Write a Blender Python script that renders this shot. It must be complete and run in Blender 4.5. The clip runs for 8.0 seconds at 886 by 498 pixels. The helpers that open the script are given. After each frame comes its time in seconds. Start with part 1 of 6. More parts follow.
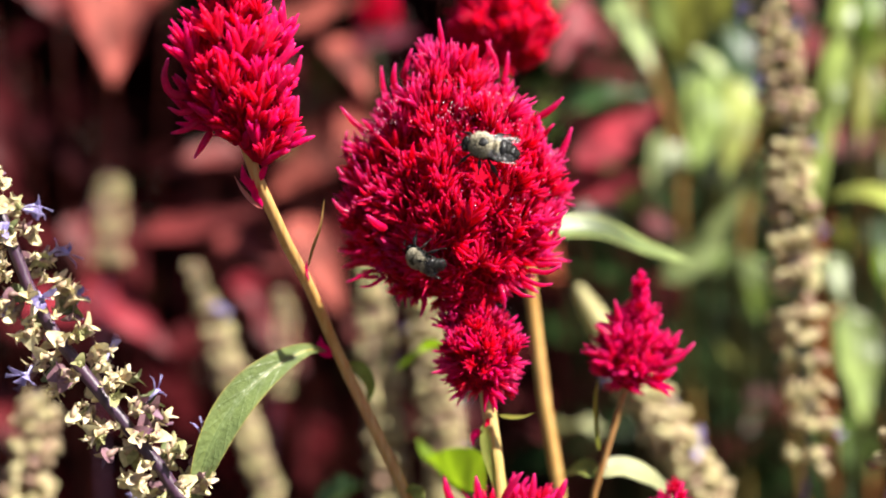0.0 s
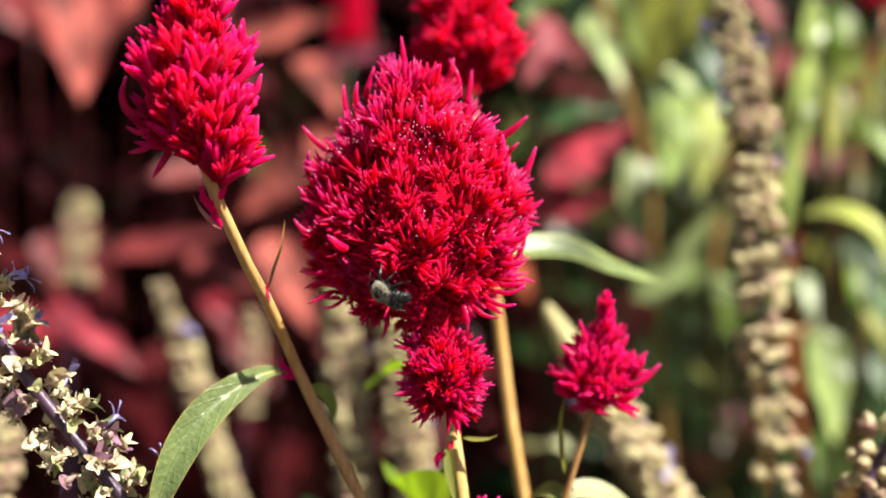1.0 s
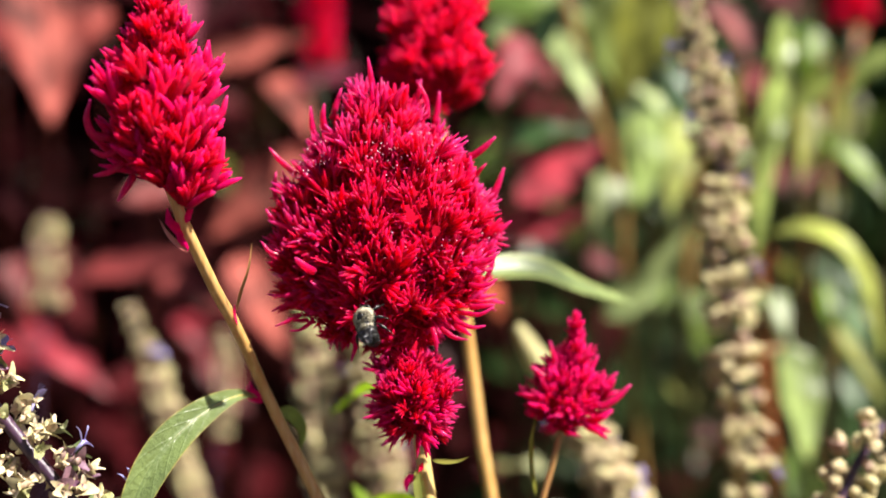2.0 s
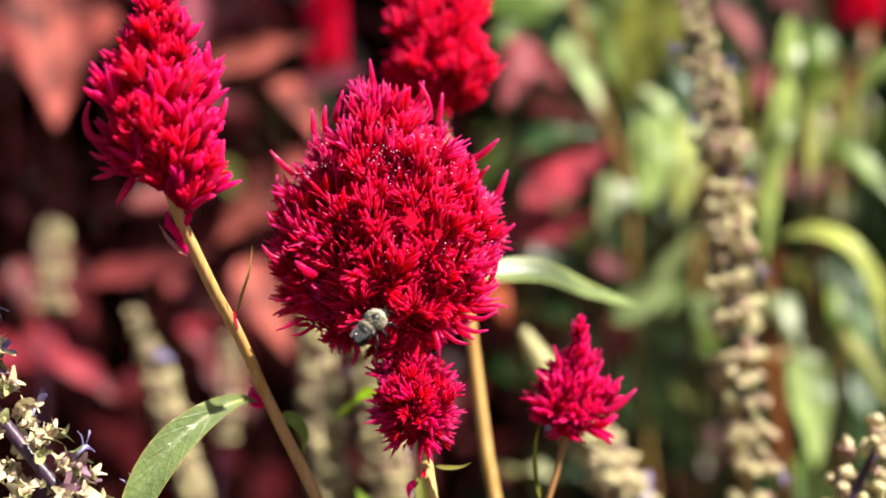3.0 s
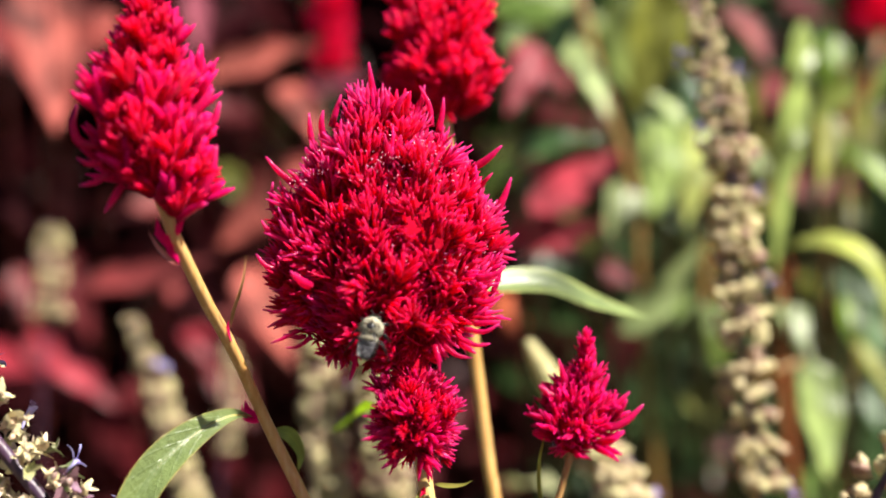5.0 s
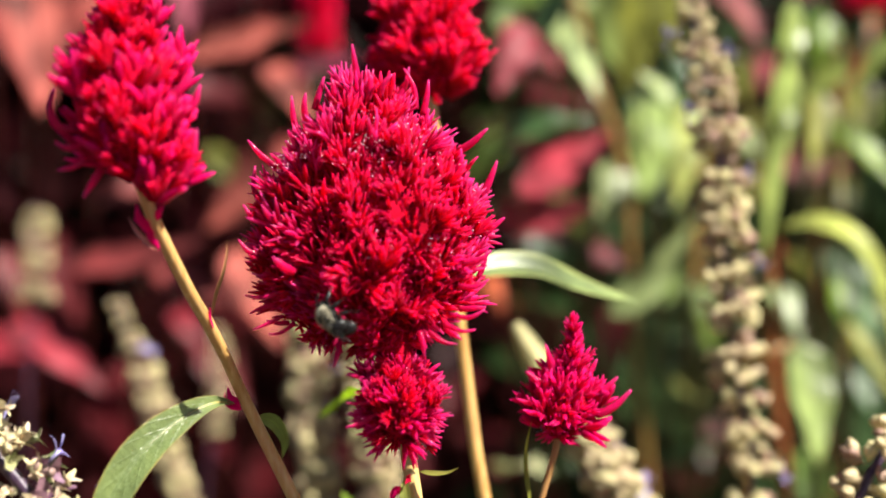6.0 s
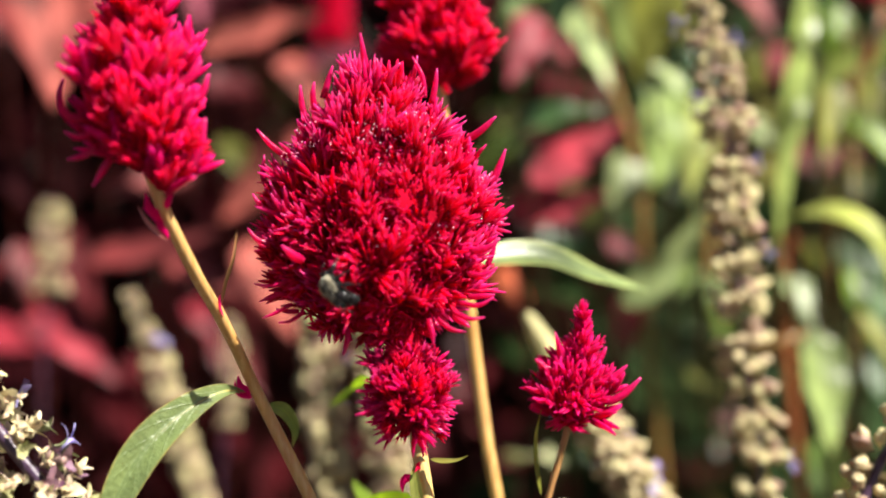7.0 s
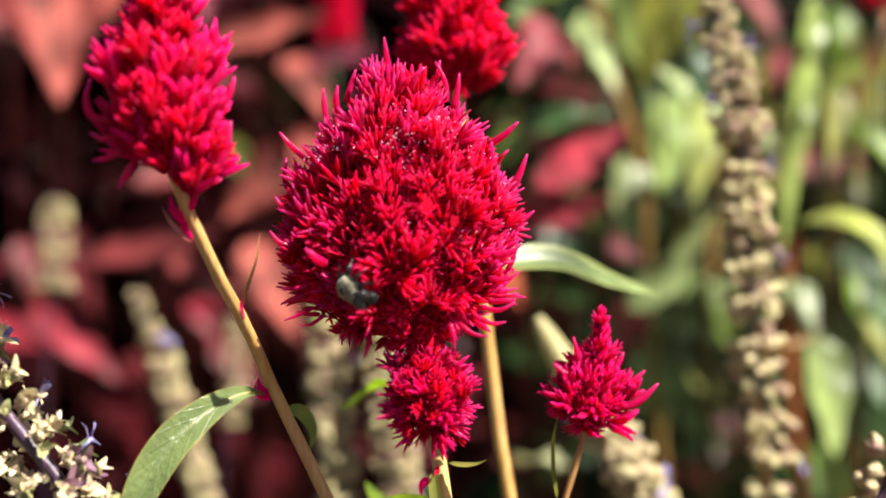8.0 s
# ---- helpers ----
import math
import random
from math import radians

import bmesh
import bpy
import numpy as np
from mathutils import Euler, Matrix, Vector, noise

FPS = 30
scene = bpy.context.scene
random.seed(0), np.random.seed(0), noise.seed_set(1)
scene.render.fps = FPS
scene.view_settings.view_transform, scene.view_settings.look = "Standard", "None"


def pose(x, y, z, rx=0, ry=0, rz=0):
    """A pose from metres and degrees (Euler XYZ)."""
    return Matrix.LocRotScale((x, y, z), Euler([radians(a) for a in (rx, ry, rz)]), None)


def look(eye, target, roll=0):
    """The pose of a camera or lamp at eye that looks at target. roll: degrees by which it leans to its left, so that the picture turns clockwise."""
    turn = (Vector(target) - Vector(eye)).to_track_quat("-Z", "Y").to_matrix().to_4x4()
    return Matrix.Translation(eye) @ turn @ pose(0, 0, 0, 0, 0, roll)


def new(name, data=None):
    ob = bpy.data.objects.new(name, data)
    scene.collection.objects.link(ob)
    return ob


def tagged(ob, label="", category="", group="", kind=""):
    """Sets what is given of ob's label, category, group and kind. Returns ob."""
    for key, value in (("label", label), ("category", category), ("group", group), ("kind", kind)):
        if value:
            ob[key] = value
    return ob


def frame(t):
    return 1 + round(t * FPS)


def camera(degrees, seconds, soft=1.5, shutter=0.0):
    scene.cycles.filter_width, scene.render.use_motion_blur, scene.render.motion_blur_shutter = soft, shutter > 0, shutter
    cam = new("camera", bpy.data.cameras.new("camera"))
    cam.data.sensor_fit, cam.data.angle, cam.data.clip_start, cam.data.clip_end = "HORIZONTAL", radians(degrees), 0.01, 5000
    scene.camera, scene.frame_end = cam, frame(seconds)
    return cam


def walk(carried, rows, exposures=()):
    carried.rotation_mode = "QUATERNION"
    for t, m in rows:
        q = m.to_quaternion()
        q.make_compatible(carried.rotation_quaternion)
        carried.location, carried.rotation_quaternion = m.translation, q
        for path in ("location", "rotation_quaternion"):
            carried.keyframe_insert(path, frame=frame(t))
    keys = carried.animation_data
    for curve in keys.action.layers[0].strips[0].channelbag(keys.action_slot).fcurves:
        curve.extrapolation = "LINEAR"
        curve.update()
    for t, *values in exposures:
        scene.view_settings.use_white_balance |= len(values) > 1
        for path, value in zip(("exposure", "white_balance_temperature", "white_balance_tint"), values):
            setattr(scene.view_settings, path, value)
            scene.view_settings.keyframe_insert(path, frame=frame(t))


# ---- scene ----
# ---------------------------------------------------------------- camera
cam = camera(32.0, 8.0, soft=1.9)
cam.data.dof.use_dof = True
cam.data.dof.focus_distance = 0.339
cam.data.dof.aperture_fstop = 6.3
PATH = [
    (0.0, 0.00000, 0.00000, 0.80000, 80.000, -0.000, 0.000),
    (0.5, 0.00199, 0.00317, 0.80007, 79.730, -0.028, 0.208),
    (1.0, 0.00353, 0.00395, 0.80003, 80.640, -0.057, -0.811),
    (1.5, 0.00447, 0.00336, 0.80072, 81.338, -0.050, -1.387),
    (1.7, 0.00480, 0.00413, 0.80061, 81.322, 0.145, -1.804),
    (3.0, 0.00695, 0.00914, 0.79990, 81.455, 0.234, -1.401),
    (3.5, 0.00879, 0.01201, 0.79925, 81.635, 0.281, -1.304),
    (4.0, 0.00906, 0.01732, 0.80030, 81.572, 0.201, -1.390),
    (4.2, 0.00900, 0.01806, 0.80006, 81.667, 0.188, -1.475),
    (5.3, 0.00868, 0.02212, 0.79871, 81.657, 0.072, -0.993),
    (5.5, 0.00862, 0.02285, 0.79847, 81.484, 0.247, -1.294),
    (6.0, 0.01056, 0.02586, 0.79958, 80.891, 0.169, -1.366),
    (6.5, 0.01055, 0.02553, 0.79908, 80.681, 0.127, -1.317),
    (7.0, 0.01204, 0.02504, 0.79852, 80.653, 0.458, -0.820),
    (7.5, 0.01176, 0.02561, 0.80056, 80.291, 0.293, -0.919),
    (8.0, 0.00507, 0.02434, 0.79970, 80.641, -0.185, -1.123),
]
walk(cam, [(t, pose(x, y, z, rx, ry, rz)) for t, x, y, z, rx, ry, rz in PATH])

# ---------------------------------------------------------------- light
SUN_ELEVATION, SUN_AZIMUTH = radians(54), radians(113)   # azimuth clockwise from +y
world = bpy.data.worlds.new("world")
scene.world = world
world.use_nodes = True
sky = world.node_tree.nodes.new("ShaderNodeTexSky")
sky.sky_type = "NISHITA"
sky.sun_disc = False
sky.dust_density = 2.0
sky.sun_elevation, sky.sun_rotation = SUN_ELEVATION, SUN_AZIMUTH
background = world.node_tree.nodes["Background"]
background.inputs["Strength"].default_value = 0.029
world.node_tree.links.new(sky.outputs["Color"], background.inputs["Color"])
sun_data = bpy.data.lights.new("sun", "SUN")
sun_data.energy, sun_data.angle, sun_data.color = 5.0, radians(0.53), (1.0, 0.95, 0.87)
sun = new("sun", sun_data)
SUN_WAY = Vector((math.sin(SUN_AZIMUTH) * math.cos(SUN_ELEVATION), math.cos(SUN_AZIMUTH) * math.cos(SUN_ELEVATION), math.sin(SUN_ELEVATION)))
sun.matrix_world = look(SUN_WAY * 5, (0, 0, 0))
scene.view_settings.exposure = 1.61


# ---------------------------------------------------------------- materials
def material(name):
    m = bpy.data.materials.new(name)
    m.use_nodes = True
    t = m.node_tree
    return m, t, t.nodes["Principled BSDF"], t.nodes["Material Output"]


def node(t, kind, **sockets):
    n = t.nodes.new(kind)
    for key, value in sockets.items():
        n.inputs[key.replace("_", " ")].default_value = value
    return n


def ramp(t, factor, stops):
    n = t.nodes.new("ShaderNodeValToRGB")
    el = n.color_ramp.elements
    while len(el) < len(stops):
        el.new(0.5)
    for e, (p, c) in zip(el, stops):
        e.position, e.color = p, (*c, 1)
    t.links.new(factor, n.inputs["Fac"])
    return n.outputs["Color"]


def mix(t, factor, a, b, how="MIX"):
    n = t.nodes.new("ShaderNodeMix")
    n.data_type, n.blend_type = "RGBA", how
    for value, socket in ((factor, n.inputs["Factor"]), (a, n.inputs["A"]), (b, n.inputs["B"])):
        if isinstance(value, (int, float)):
            socket.default_value = value
        elif isinstance(value, tuple):
            socket.default_value = (*value, 1)
        else:
            t.links.new(value, socket)
    return n.outputs["Result"]


def noise_tex(t, scale, detail=3.0, space="Object"):
    co = t.nodes.new("ShaderNodeTexCoord")
    n = node(t, "ShaderNodeTexNoise", Scale=scale, Detail=detail)
    t.links.new(co.outputs[space], n.inputs["Vector"])
    return n.outputs["Fac"]


def bump(t, height, shader, strength, distance):
    n = node(t, "ShaderNodeBump", Strength=strength, Distance=distance)
    t.links.new(height, n.inputs["Height"])
    t.links.new(n.outputs["Normal"], shader.inputs["Normal"])


def thin(m, t, shader, out, colour, share):
    """Light also passes through: a translucent share besides the surface."""
    tr = t.nodes.new("ShaderNodeBsdfTranslucent")
    if isinstance(colour, tuple):
        tr.inputs["Color"].default_value = (*colour, 1)
    else:
        t.links.new(colour, tr.inputs["Color"])
    mx = t.nodes.new("ShaderNodeMixShader")
    mx.inputs["Fac"].default_value = share
    t.links.new(shader.outputs["BSDF"], mx.inputs[1])
    t.links.new(tr.outputs["BSDF"], mx.inputs[2])
    t.links.new(mx.outputs["Shader"], out.inputs["Surface"])


def rand_object(t):
    return t.nodes.new("ShaderNodeObjectInfo").outputs["Random"]


def rand_island(t):
    return t.nodes.new("ShaderNodeNewGeometry").outputs["Random Per Island"]


def make_petal(name, dark, mid, light, rough=0.38, tip=(0.94, 0.02, 0.30), share=0.58, spec=0.20):
    m, t, s, out = material(name)
    col = ramp(t, rand_island(t), [(0.0, dark), (0.45, mid), (1.0, light)])
    along = t.nodes.new("ShaderNodeAttribute")
    along.attribute_name = "along"
    col = mix(t, ramp(t, along.outputs["Fac"], [(0.0, (0.75, 0.75, 0.75)), (0.5, (0, 0, 0))]), col, dark)
    col = mix(t, ramp(t, along.outputs["Fac"], [(0.62, (0, 0, 0)), (1.0, (0.45, 0.45, 0.45))]), col, tip)
    grain = ramp(t, noise_tex(t, 900, 4), [(0.3, (0.82, 0.82, 0.82)), (0.7, (1.1, 1.1, 1.1))])
    col = mix(t, 1.0, col, grain, "MULTIPLY")
    t.links.new(col, s.inputs["Base Color"])
    s.inputs["Roughness"].default_value = rough
    s.inputs["Specular IOR Level"].default_value = spec
    s.inputs["Sheen Weight"].default_value = 0.10
    s.inputs["Sheen Tint"].default_value = (1, 0.3, 0.7, 1)
    bump(t, noise_tex(t, 1500, 2), s, 0.5, 0.0004)
    thin(m, t, s, out, mix(t, 1.0, col, (1.0, 0.8, 1.0), "MULTIPLY"), share)
    return m


def make_leaf(name, colours, through_colour, rough=0.42, share=0.3, vein=(1.25, 1.3, 1.1), spec=0.5, margin=(1, 1, 1), inner=0.30, fine=0.25, patchy=(0.53, 1.25)):
    """Leaf blades: u runs across (0.5 is the midrib), v along the blade."""
    m, t, s, out = material(name)
    uv = t.nodes.new("ShaderNodeUVMap")
    sep = t.nodes.new("ShaderNodeSeparateXYZ")
    t.links.new(uv.outputs["UV"], sep.inputs["Vector"])
    n = len(colours)
    col = ramp(t, rand_object(t), [(i / max(1, n - 1), c) for i, c in enumerate(colours)])
    blot = ramp(t, noise_tex(t, 120, 4), [(0.3, (0.7, 0.72, 0.7)), (0.72, (1.2, 1.18, 1.15))])
    col = mix(t, 1.0, col, blot, "MULTIPLY")
    a = t.nodes.new("ShaderNodeMath"); a.operation = "SUBTRACT"; a.inputs[1].default_value = 0.5
    t.links.new(sep.outputs["X"], a.inputs[0])
    b = t.nodes.new("ShaderNodeMath"); b.operation = "ABSOLUTE"
    t.links.new(a.outputs[0], b.inputs[0])
    # side veins: a wave over v minus the distance from the midrib
    c = t.nodes.new("ShaderNodeMath"); c.operation = "MULTIPLY_ADD"; c.inputs[1].default_value = -0.35
    t.links.new(b.outputs[0], c.inputs[0]); t.links.new(sep.outputs["Y"], c.inputs[2])
    d = t.nodes.new("ShaderNodeMath"); d.operation = "MULTIPLY"; d.inputs[1].default_value = 62.0
    t.links.new(c.outputs[0], d.inputs[0])
    e = t.nodes.new("ShaderNodeMath"); e.operation = "SINE"
    t.links.new(d.outputs[0], e.inputs[0])
    veins = ramp(t, e.outputs[0], [(0.86, (0, 0, 0)), (0.99, (1, 1, 1))])
    rib = ramp(t, b.outputs[0], [(0.015, (1, 1, 1)), (0.05, (0, 0, 0))])
    rim = ramp(t, b.outputs[0], [(inner, (1, 1, 1)), (0.49, margin)])
    col = mix(t, 1.0, col, rim, "MULTIPLY")
    patch = ramp(t, noise_tex(t, 42, 3), [(0.35, (patchy[0],) * 3), (0.65, (patchy[1],) * 3)])
    col = mix(t, 1.0, col, patch, "MULTIPLY")
    lines = mix(t, 1.0, rib, mix(t, 1.0, veins, (0.3, 0.3, 0.3), "MULTIPLY"), "LIGHTEN")
    col = mix(t, lines, col, mix(t, 1.0, col, vein, "MULTIPLY"))
    t.links.new(col, s.inputs["Base Color"])
    s.inputs["Roughness"].default_value = rough
    s.inputs["Specular IOR Level"].default_value = spec
    h = mix(t, 0.7, lines, noise_tex(t, 700, 4))
    bump(t, h, s, fine, 0.0006)
    thin(m, t, s, out, mix(t, 1.0, col, through_colour, "MULTIPLY"), share)
    return m


def make_plain(name, colours, rough=0.5, scale=200, through_share=0.0, spec=0.5, by_island=False, bumps=0.3, bump_size=0.0005):
    m, t, s, out = material(name)
    n = len(colours)
    col = ramp(t, rand_island(t) if by_island else rand_object(t), [(i / max(1, n - 1), c) for i, c in enumerate(colours)])
    col = mix(t, 1.0, col, ramp(t, noise_tex(t, scale, 4), [(0.3, (0.65, 0.65, 0.65)), (0.72, (1.2, 1.2, 1.2))]), "MULTIPLY")
    t.links.new(col, s.inputs["Base Color"])
    s.inputs["Roughness"].default_value = rough
    s.inputs["Specular IOR Level"].default_value = spec
    bump(t, noise_tex(t, scale * 3, 3), s, bumps, bump_size)
    if through_share:
        thin(m, t, s, out, col, through_share)
    return m


def make_stem(name, colours, streak, spec=0.5):
    m, t, s, out = material(name)
    co = t.nodes.new("ShaderNodeTexCoord")
    mp = t.nodes.new("ShaderNodeMapping")
    mp.inputs["Scale"].default_value = (900, 900, 40)
    t.links.new(co.outputs["Object"], mp.inputs["Vector"])
    fine = node(t, "ShaderNodeTexNoise", Scale=1.0, Detail=3.0)
    t.links.new(mp.outputs["Vector"], fine.inputs["Vector"])
    col = ramp(t, noise_tex(t, 45, 4), [(0.3 + 0.4 * i / (len(colours) - 1), c) for i, c in enumerate(colours)])
    col = mix(t, ramp(t, fine.outputs["Fac"], [(0.45, (0, 0, 0)), (0.7, (0.7, 0.7, 0.7))]), col, streak)
    t.links.new(col, s.inputs["Base Color"])
    s.inputs["Roughness"].default_value = 0.4
    s.inputs["Specular IOR Level"].default_value = spec
    s.inputs["Subsurface Weight"].default_value = 0.15
    s.inputs["Subsurface Radius"].default_value = (0.002, 0.001, 0.0005)
    bump(t, fine.outputs["Fac"], s, 0.4, 0.0004)
    return m


CRIMSON = make_petal("crimson_petal", (0.52, 0.001, 0.018), (0.86, 0.002, 0.048), (0.94, 0.005, 0.12), 0.30, (0.94, 0.03, 0.34), 0.66)
MAGENTA = make_petal("magenta_petal", (0.58, 0.001, 0.055), (0.86, 0.003, 0.14), (0.92, 0.010, 0.32), 0.30, (0.92, 0.03, 0.44), 0.68, 0.14)
# Glossy magenta; also paints the sun and sky sheen of rim and crown.
SHEEN_MAGENTA = make_petal("sheen_magenta_petal", (0.62, 0.003, 0.07), (0.88, 0.010, 0.20), (0.94, 0.05, 0.42), 0.24, (0.94, 0.12, 0.56), 0.68, 0.42)
SCARLET = make_petal("scarlet_petal", (0.56, 0.002, 0.022), (0.88, 0.003, 0.050), (0.94, 0.008, 0.12), 0.32, (0.94, 0.02, 0.27), 0.68, 0.12)
# Pale glossy colour of specks that stand in for sun glints on florets.
GLINT = make_plain("pale_pink_glint", [(0.88, 0.26, 0.50), (0.90, 0.55, 0.72), (0.85, 0.16, 0.42)], 0.15, 500, spec=0.9, by_island=True)
CORE = make_plain("flower_core_red", [(0.30, 0.001, 0.014), (0.36, 0.001, 0.018)], 0.9, 300, spec=0.05)
STEM = make_stem("tan_green_stem", [(0.40, 0.21, 0.055), (0.52, 0.29, 0.095), (0.48, 0.22, 0.085)], (0.60, 0.40, 0.17))
STEM_STRAW = make_stem("straw_stem", [(0.40, 0.29, 0.085), (0.50, 0.37, 0.13), (0.47, 0.30, 0.11)], (0.60, 0.46, 0.20))
STEM_BROWN = make_stem("golden_brown_stem", [(0.36, 0.19, 0.05), (0.48, 0.27, 0.08), (0.40, 0.22, 0.08)], (0.56, 0.37, 0.14))
STEM_OLIVE = make_stem("reddish_olive_stem", [(0.25, 0.14, 0.045), (0.32, 0.17, 0.055), (0.34, 0.11, 0.06)], (0.40, 0.23, 0.09))
STEM_PURPLE = make_stem("dark_purple_stem", [(0.025, 0.010, 0.028), (0.045, 0.018, 0.042), (0.07, 0.028, 0.05)], (0.09, 0.05, 0.09))
# Two stalk colours taken near black, with the shade of the gaps in them.
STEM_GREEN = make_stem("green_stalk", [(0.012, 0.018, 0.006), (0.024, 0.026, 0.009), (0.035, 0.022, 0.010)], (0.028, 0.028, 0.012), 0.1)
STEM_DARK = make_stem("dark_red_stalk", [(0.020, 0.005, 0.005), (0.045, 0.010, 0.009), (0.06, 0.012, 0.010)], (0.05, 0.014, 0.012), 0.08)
STEM_BROWNISH = make_stem("olive_brown_stalk", [(0.14, 0.075, 0.02), (0.20, 0.11, 0.03), (0.18, 0.12, 0.03)], (0.24, 0.14, 0.05), 0.3)
STEM_RUST = make_stem("rust_red_stalk", [(0.20, 0.05, 0.015), (0.27, 0.08, 0.02), (0.20, 0.09, 0.03)], (0.30, 0.12, 0.05), 0.3)
STEM_RED = make_stem("red_stem", [(0.20, 0.03, 0.03), (0.30, 0.06, 0.05), (0.26, 0.08, 0.04)], (0.36, 0.12, 0.10))
GREEN_LEAF = make_leaf("fresh_green_leaf", [(0.145, 0.19, 0.065), (0.16, 0.205, 0.075), (0.17, 0.215, 0.08)], (1.5, 1.7, 0.6), 0.34, 0.22, (0.92, 0.95, 0.9), 0.9, (2.4, 1.5, 1.2), 0.47, 0.9, (0.75, 1.2))
LIME_LEAF = make_leaf("lime_green_leaf", [(0.14, 0.23, 0.018), (0.17, 0.26, 0.024)], (1.6, 1.6, 0.5), 0.4, 0.45, (1.2, 1.15, 1.0))
PALE_LEAF = make_leaf("pale_green_leaf", [(0.25, 0.30, 0.070), (0.31, 0.34, 0.095), (0.21, 0.29, 0.08), (0.33, 0.35, 0.08)], (1.3, 1.3, 0.6), 0.45, 0.3, (1.25, 1.3, 1.1), 0.3)
BLUISH_LEAF = make_leaf("bluish_pale_leaf", [(0.23, 0.29, 0.11), (0.28, 0.33, 0.14)], (1.2, 1.3, 0.9), 0.4, 0.25)
TEAL_LEAF = make_leaf("deep_green_leaf", [(0.03, 0.075, 0.030), (0.05, 0.10, 0.032), (0.07, 0.12, 0.04)], (1.8, 2.0, 0.8), 0.38, 0.25)
MID_LEAF = make_leaf("mid_green_leaf", [(0.06, 0.11, 0.02), (0.10, 0.16, 0.03), (0.16, 0.21, 0.04), (0.11, 0.14, 0.04)], (1.8, 1.7, 0.5), 0.5, 0.3, (1.25, 1.3, 1.1), 0.3)
RED_LEAF = make_leaf("wine_red_leaf", [(0.07, 0.006, 0.009), (0.14, 0.014, 0.018), (0.10, 0.008, 0.012), (0.18, 0.026, 0.026)], (1.4, 0.6, 0.6), 0.5, 0.25, (1.3, 1.2, 1.2), 0.25, (0.5, 0.35, 0.4), 0.2)
CRIMSON_LEAF = make_leaf("crimson_leaf", [(0.25, 0.018, 0.033), (0.30, 0.032, 0.046)], (1.2, 0.6, 0.7), 0.5, 0.25, (1.2, 1.1, 1.1), 0.3, (0.6, 0.4, 0.5), 0.2)
PINK_LEAF = make_leaf("dusty_pink_leaf", [(0.33, 0.072, 0.058), (0.40, 0.110, 0.085), (0.28, 0.050, 0.045)], (1.2, 0.6, 0.6), 0.65, 0.2, (1.2, 1.1, 1.1), 0.15, (0.45, 0.25, 0.28), 0.18, 0.25, (0.22, 1.15))
SALMON_LEAF = make_leaf("salmon_red_leaf", [(0.17, 0.026, 0.028), (0.22, 0.046, 0.042), (0.15, 0.020, 0.025)], (1.2, 0.6, 0.6), 0.6, 0.2, (1.2, 1.1, 1.1), 0.3, (0.45, 0.25, 0.28), 0.18)
# Maroon lowered to near black: the bed's shade is put into it.
SHADED_MAROON_LEAF = make_leaf("shaded_maroon_leaf", [(0.018, 0.0025, 0.004), (0.04, 0.005, 0.007), (0.075, 0.008, 0.011)], (1.5, 0.6, 0.6), 0.6, 0.22, (1.3, 1.2, 1.2), 0.03, (0.6, 0.5, 0.5), 0.2)
# Shade deep in the bed is put into these two near-black leaf colours.
SHADE_TONED_RED_LEAF = make_leaf("shade_toned_maroon_leaf", [(0.007, 0.001, 0.0015), (0.016, 0.0015, 0.002)], (1.5, 0.6, 0.6), 0.7, 0.2, (1.3, 1.2, 1.2), 0.015)
SHADE_TONED_GREEN_LEAF = make_leaf("shade_toned_green_leaf", [(0.012, 0.026, 0.009), (0.022, 0.042, 0.012)], (1.6, 1.7, 0.7), 0.65, 0.2, (1.3, 1.2, 1.2), 0.04)
OLIVE_LEAF = make_leaf("yellow_olive_leaf", [(0.13, 0.135, 0.022), (0.21, 0.22, 0.035), (0.16, 0.14, 0.035)], (1.6, 1.5, 0.5), 0.5, 0.3, (1.25, 1.3, 1.1), 0.3)
PALE_GREEN_LEAF = make_leaf("pale_ribbed_leaf", [(0.20, 0.27, 0.08), (0.24, 0.30, 0.10)], (1.4, 1.4, 0.6), 0.4, 0.3, (1.7, 1.6, 1.6), 0.5)
MAUVE_LEAF = make_leaf("mauve_leaf", [(0.20, 0.035, 0.065), (0.26, 0.06, 0.09)], (1.2, 0.6, 0.8), 0.65, 0.2, (1.2, 1.1, 1.1), 0.15, (0.5, 0.35, 0.4), 0.2)
CREAM_LEAF = make_leaf("cream_green_leaf", [(0.31, 0.32, 0.17), (0.34, 0.34, 0.19)], (1.2, 1.2, 0.8), 0.4, 0.25, (1.1, 1.1, 1.0), 0.4)
ARCH_LEAF = make_leaf("pale_edged_leaf", [(0.15, 0.20, 0.07), (0.17, 0.22, 0.08)], (1.2, 1.3, 0.9), 0.36, 0.25, (1.3, 1.3, 1.3), 0.6, (2.6, 2.2, 2.0), 0.34)
RUST_LEAF = make_leaf("rust_brown_leaf", [(0.30, 0.055, 0.018), (0.34, 0.07, 0.02)], (1.2, 0.7, 0.5), 0.6, 0.25, (1.1, 1.1, 1.1), 0.2)
CALYX = make_plain("cream_calyx", [(0.70, 0.60, 0.30), (0.80, 0.71, 0.43), (0.66, 0.57, 0.30), (0.54, 0.33, 0.27), (0.80, 0.69, 0.48)], 0.5, 500, 0.25, by_island=True)
SEED_CALYX = make_plain("tan_seed_calyx", [(0.62, 0.54, 0.26), (0.73, 0.65, 0.35), (0.52, 0.40, 0.23), (0.42, 0.25, 0.19), (0.68, 0.60, 0.30), (0.63, 0.49, 0.31)], 0.55, 500, 0.3, by_island=False)
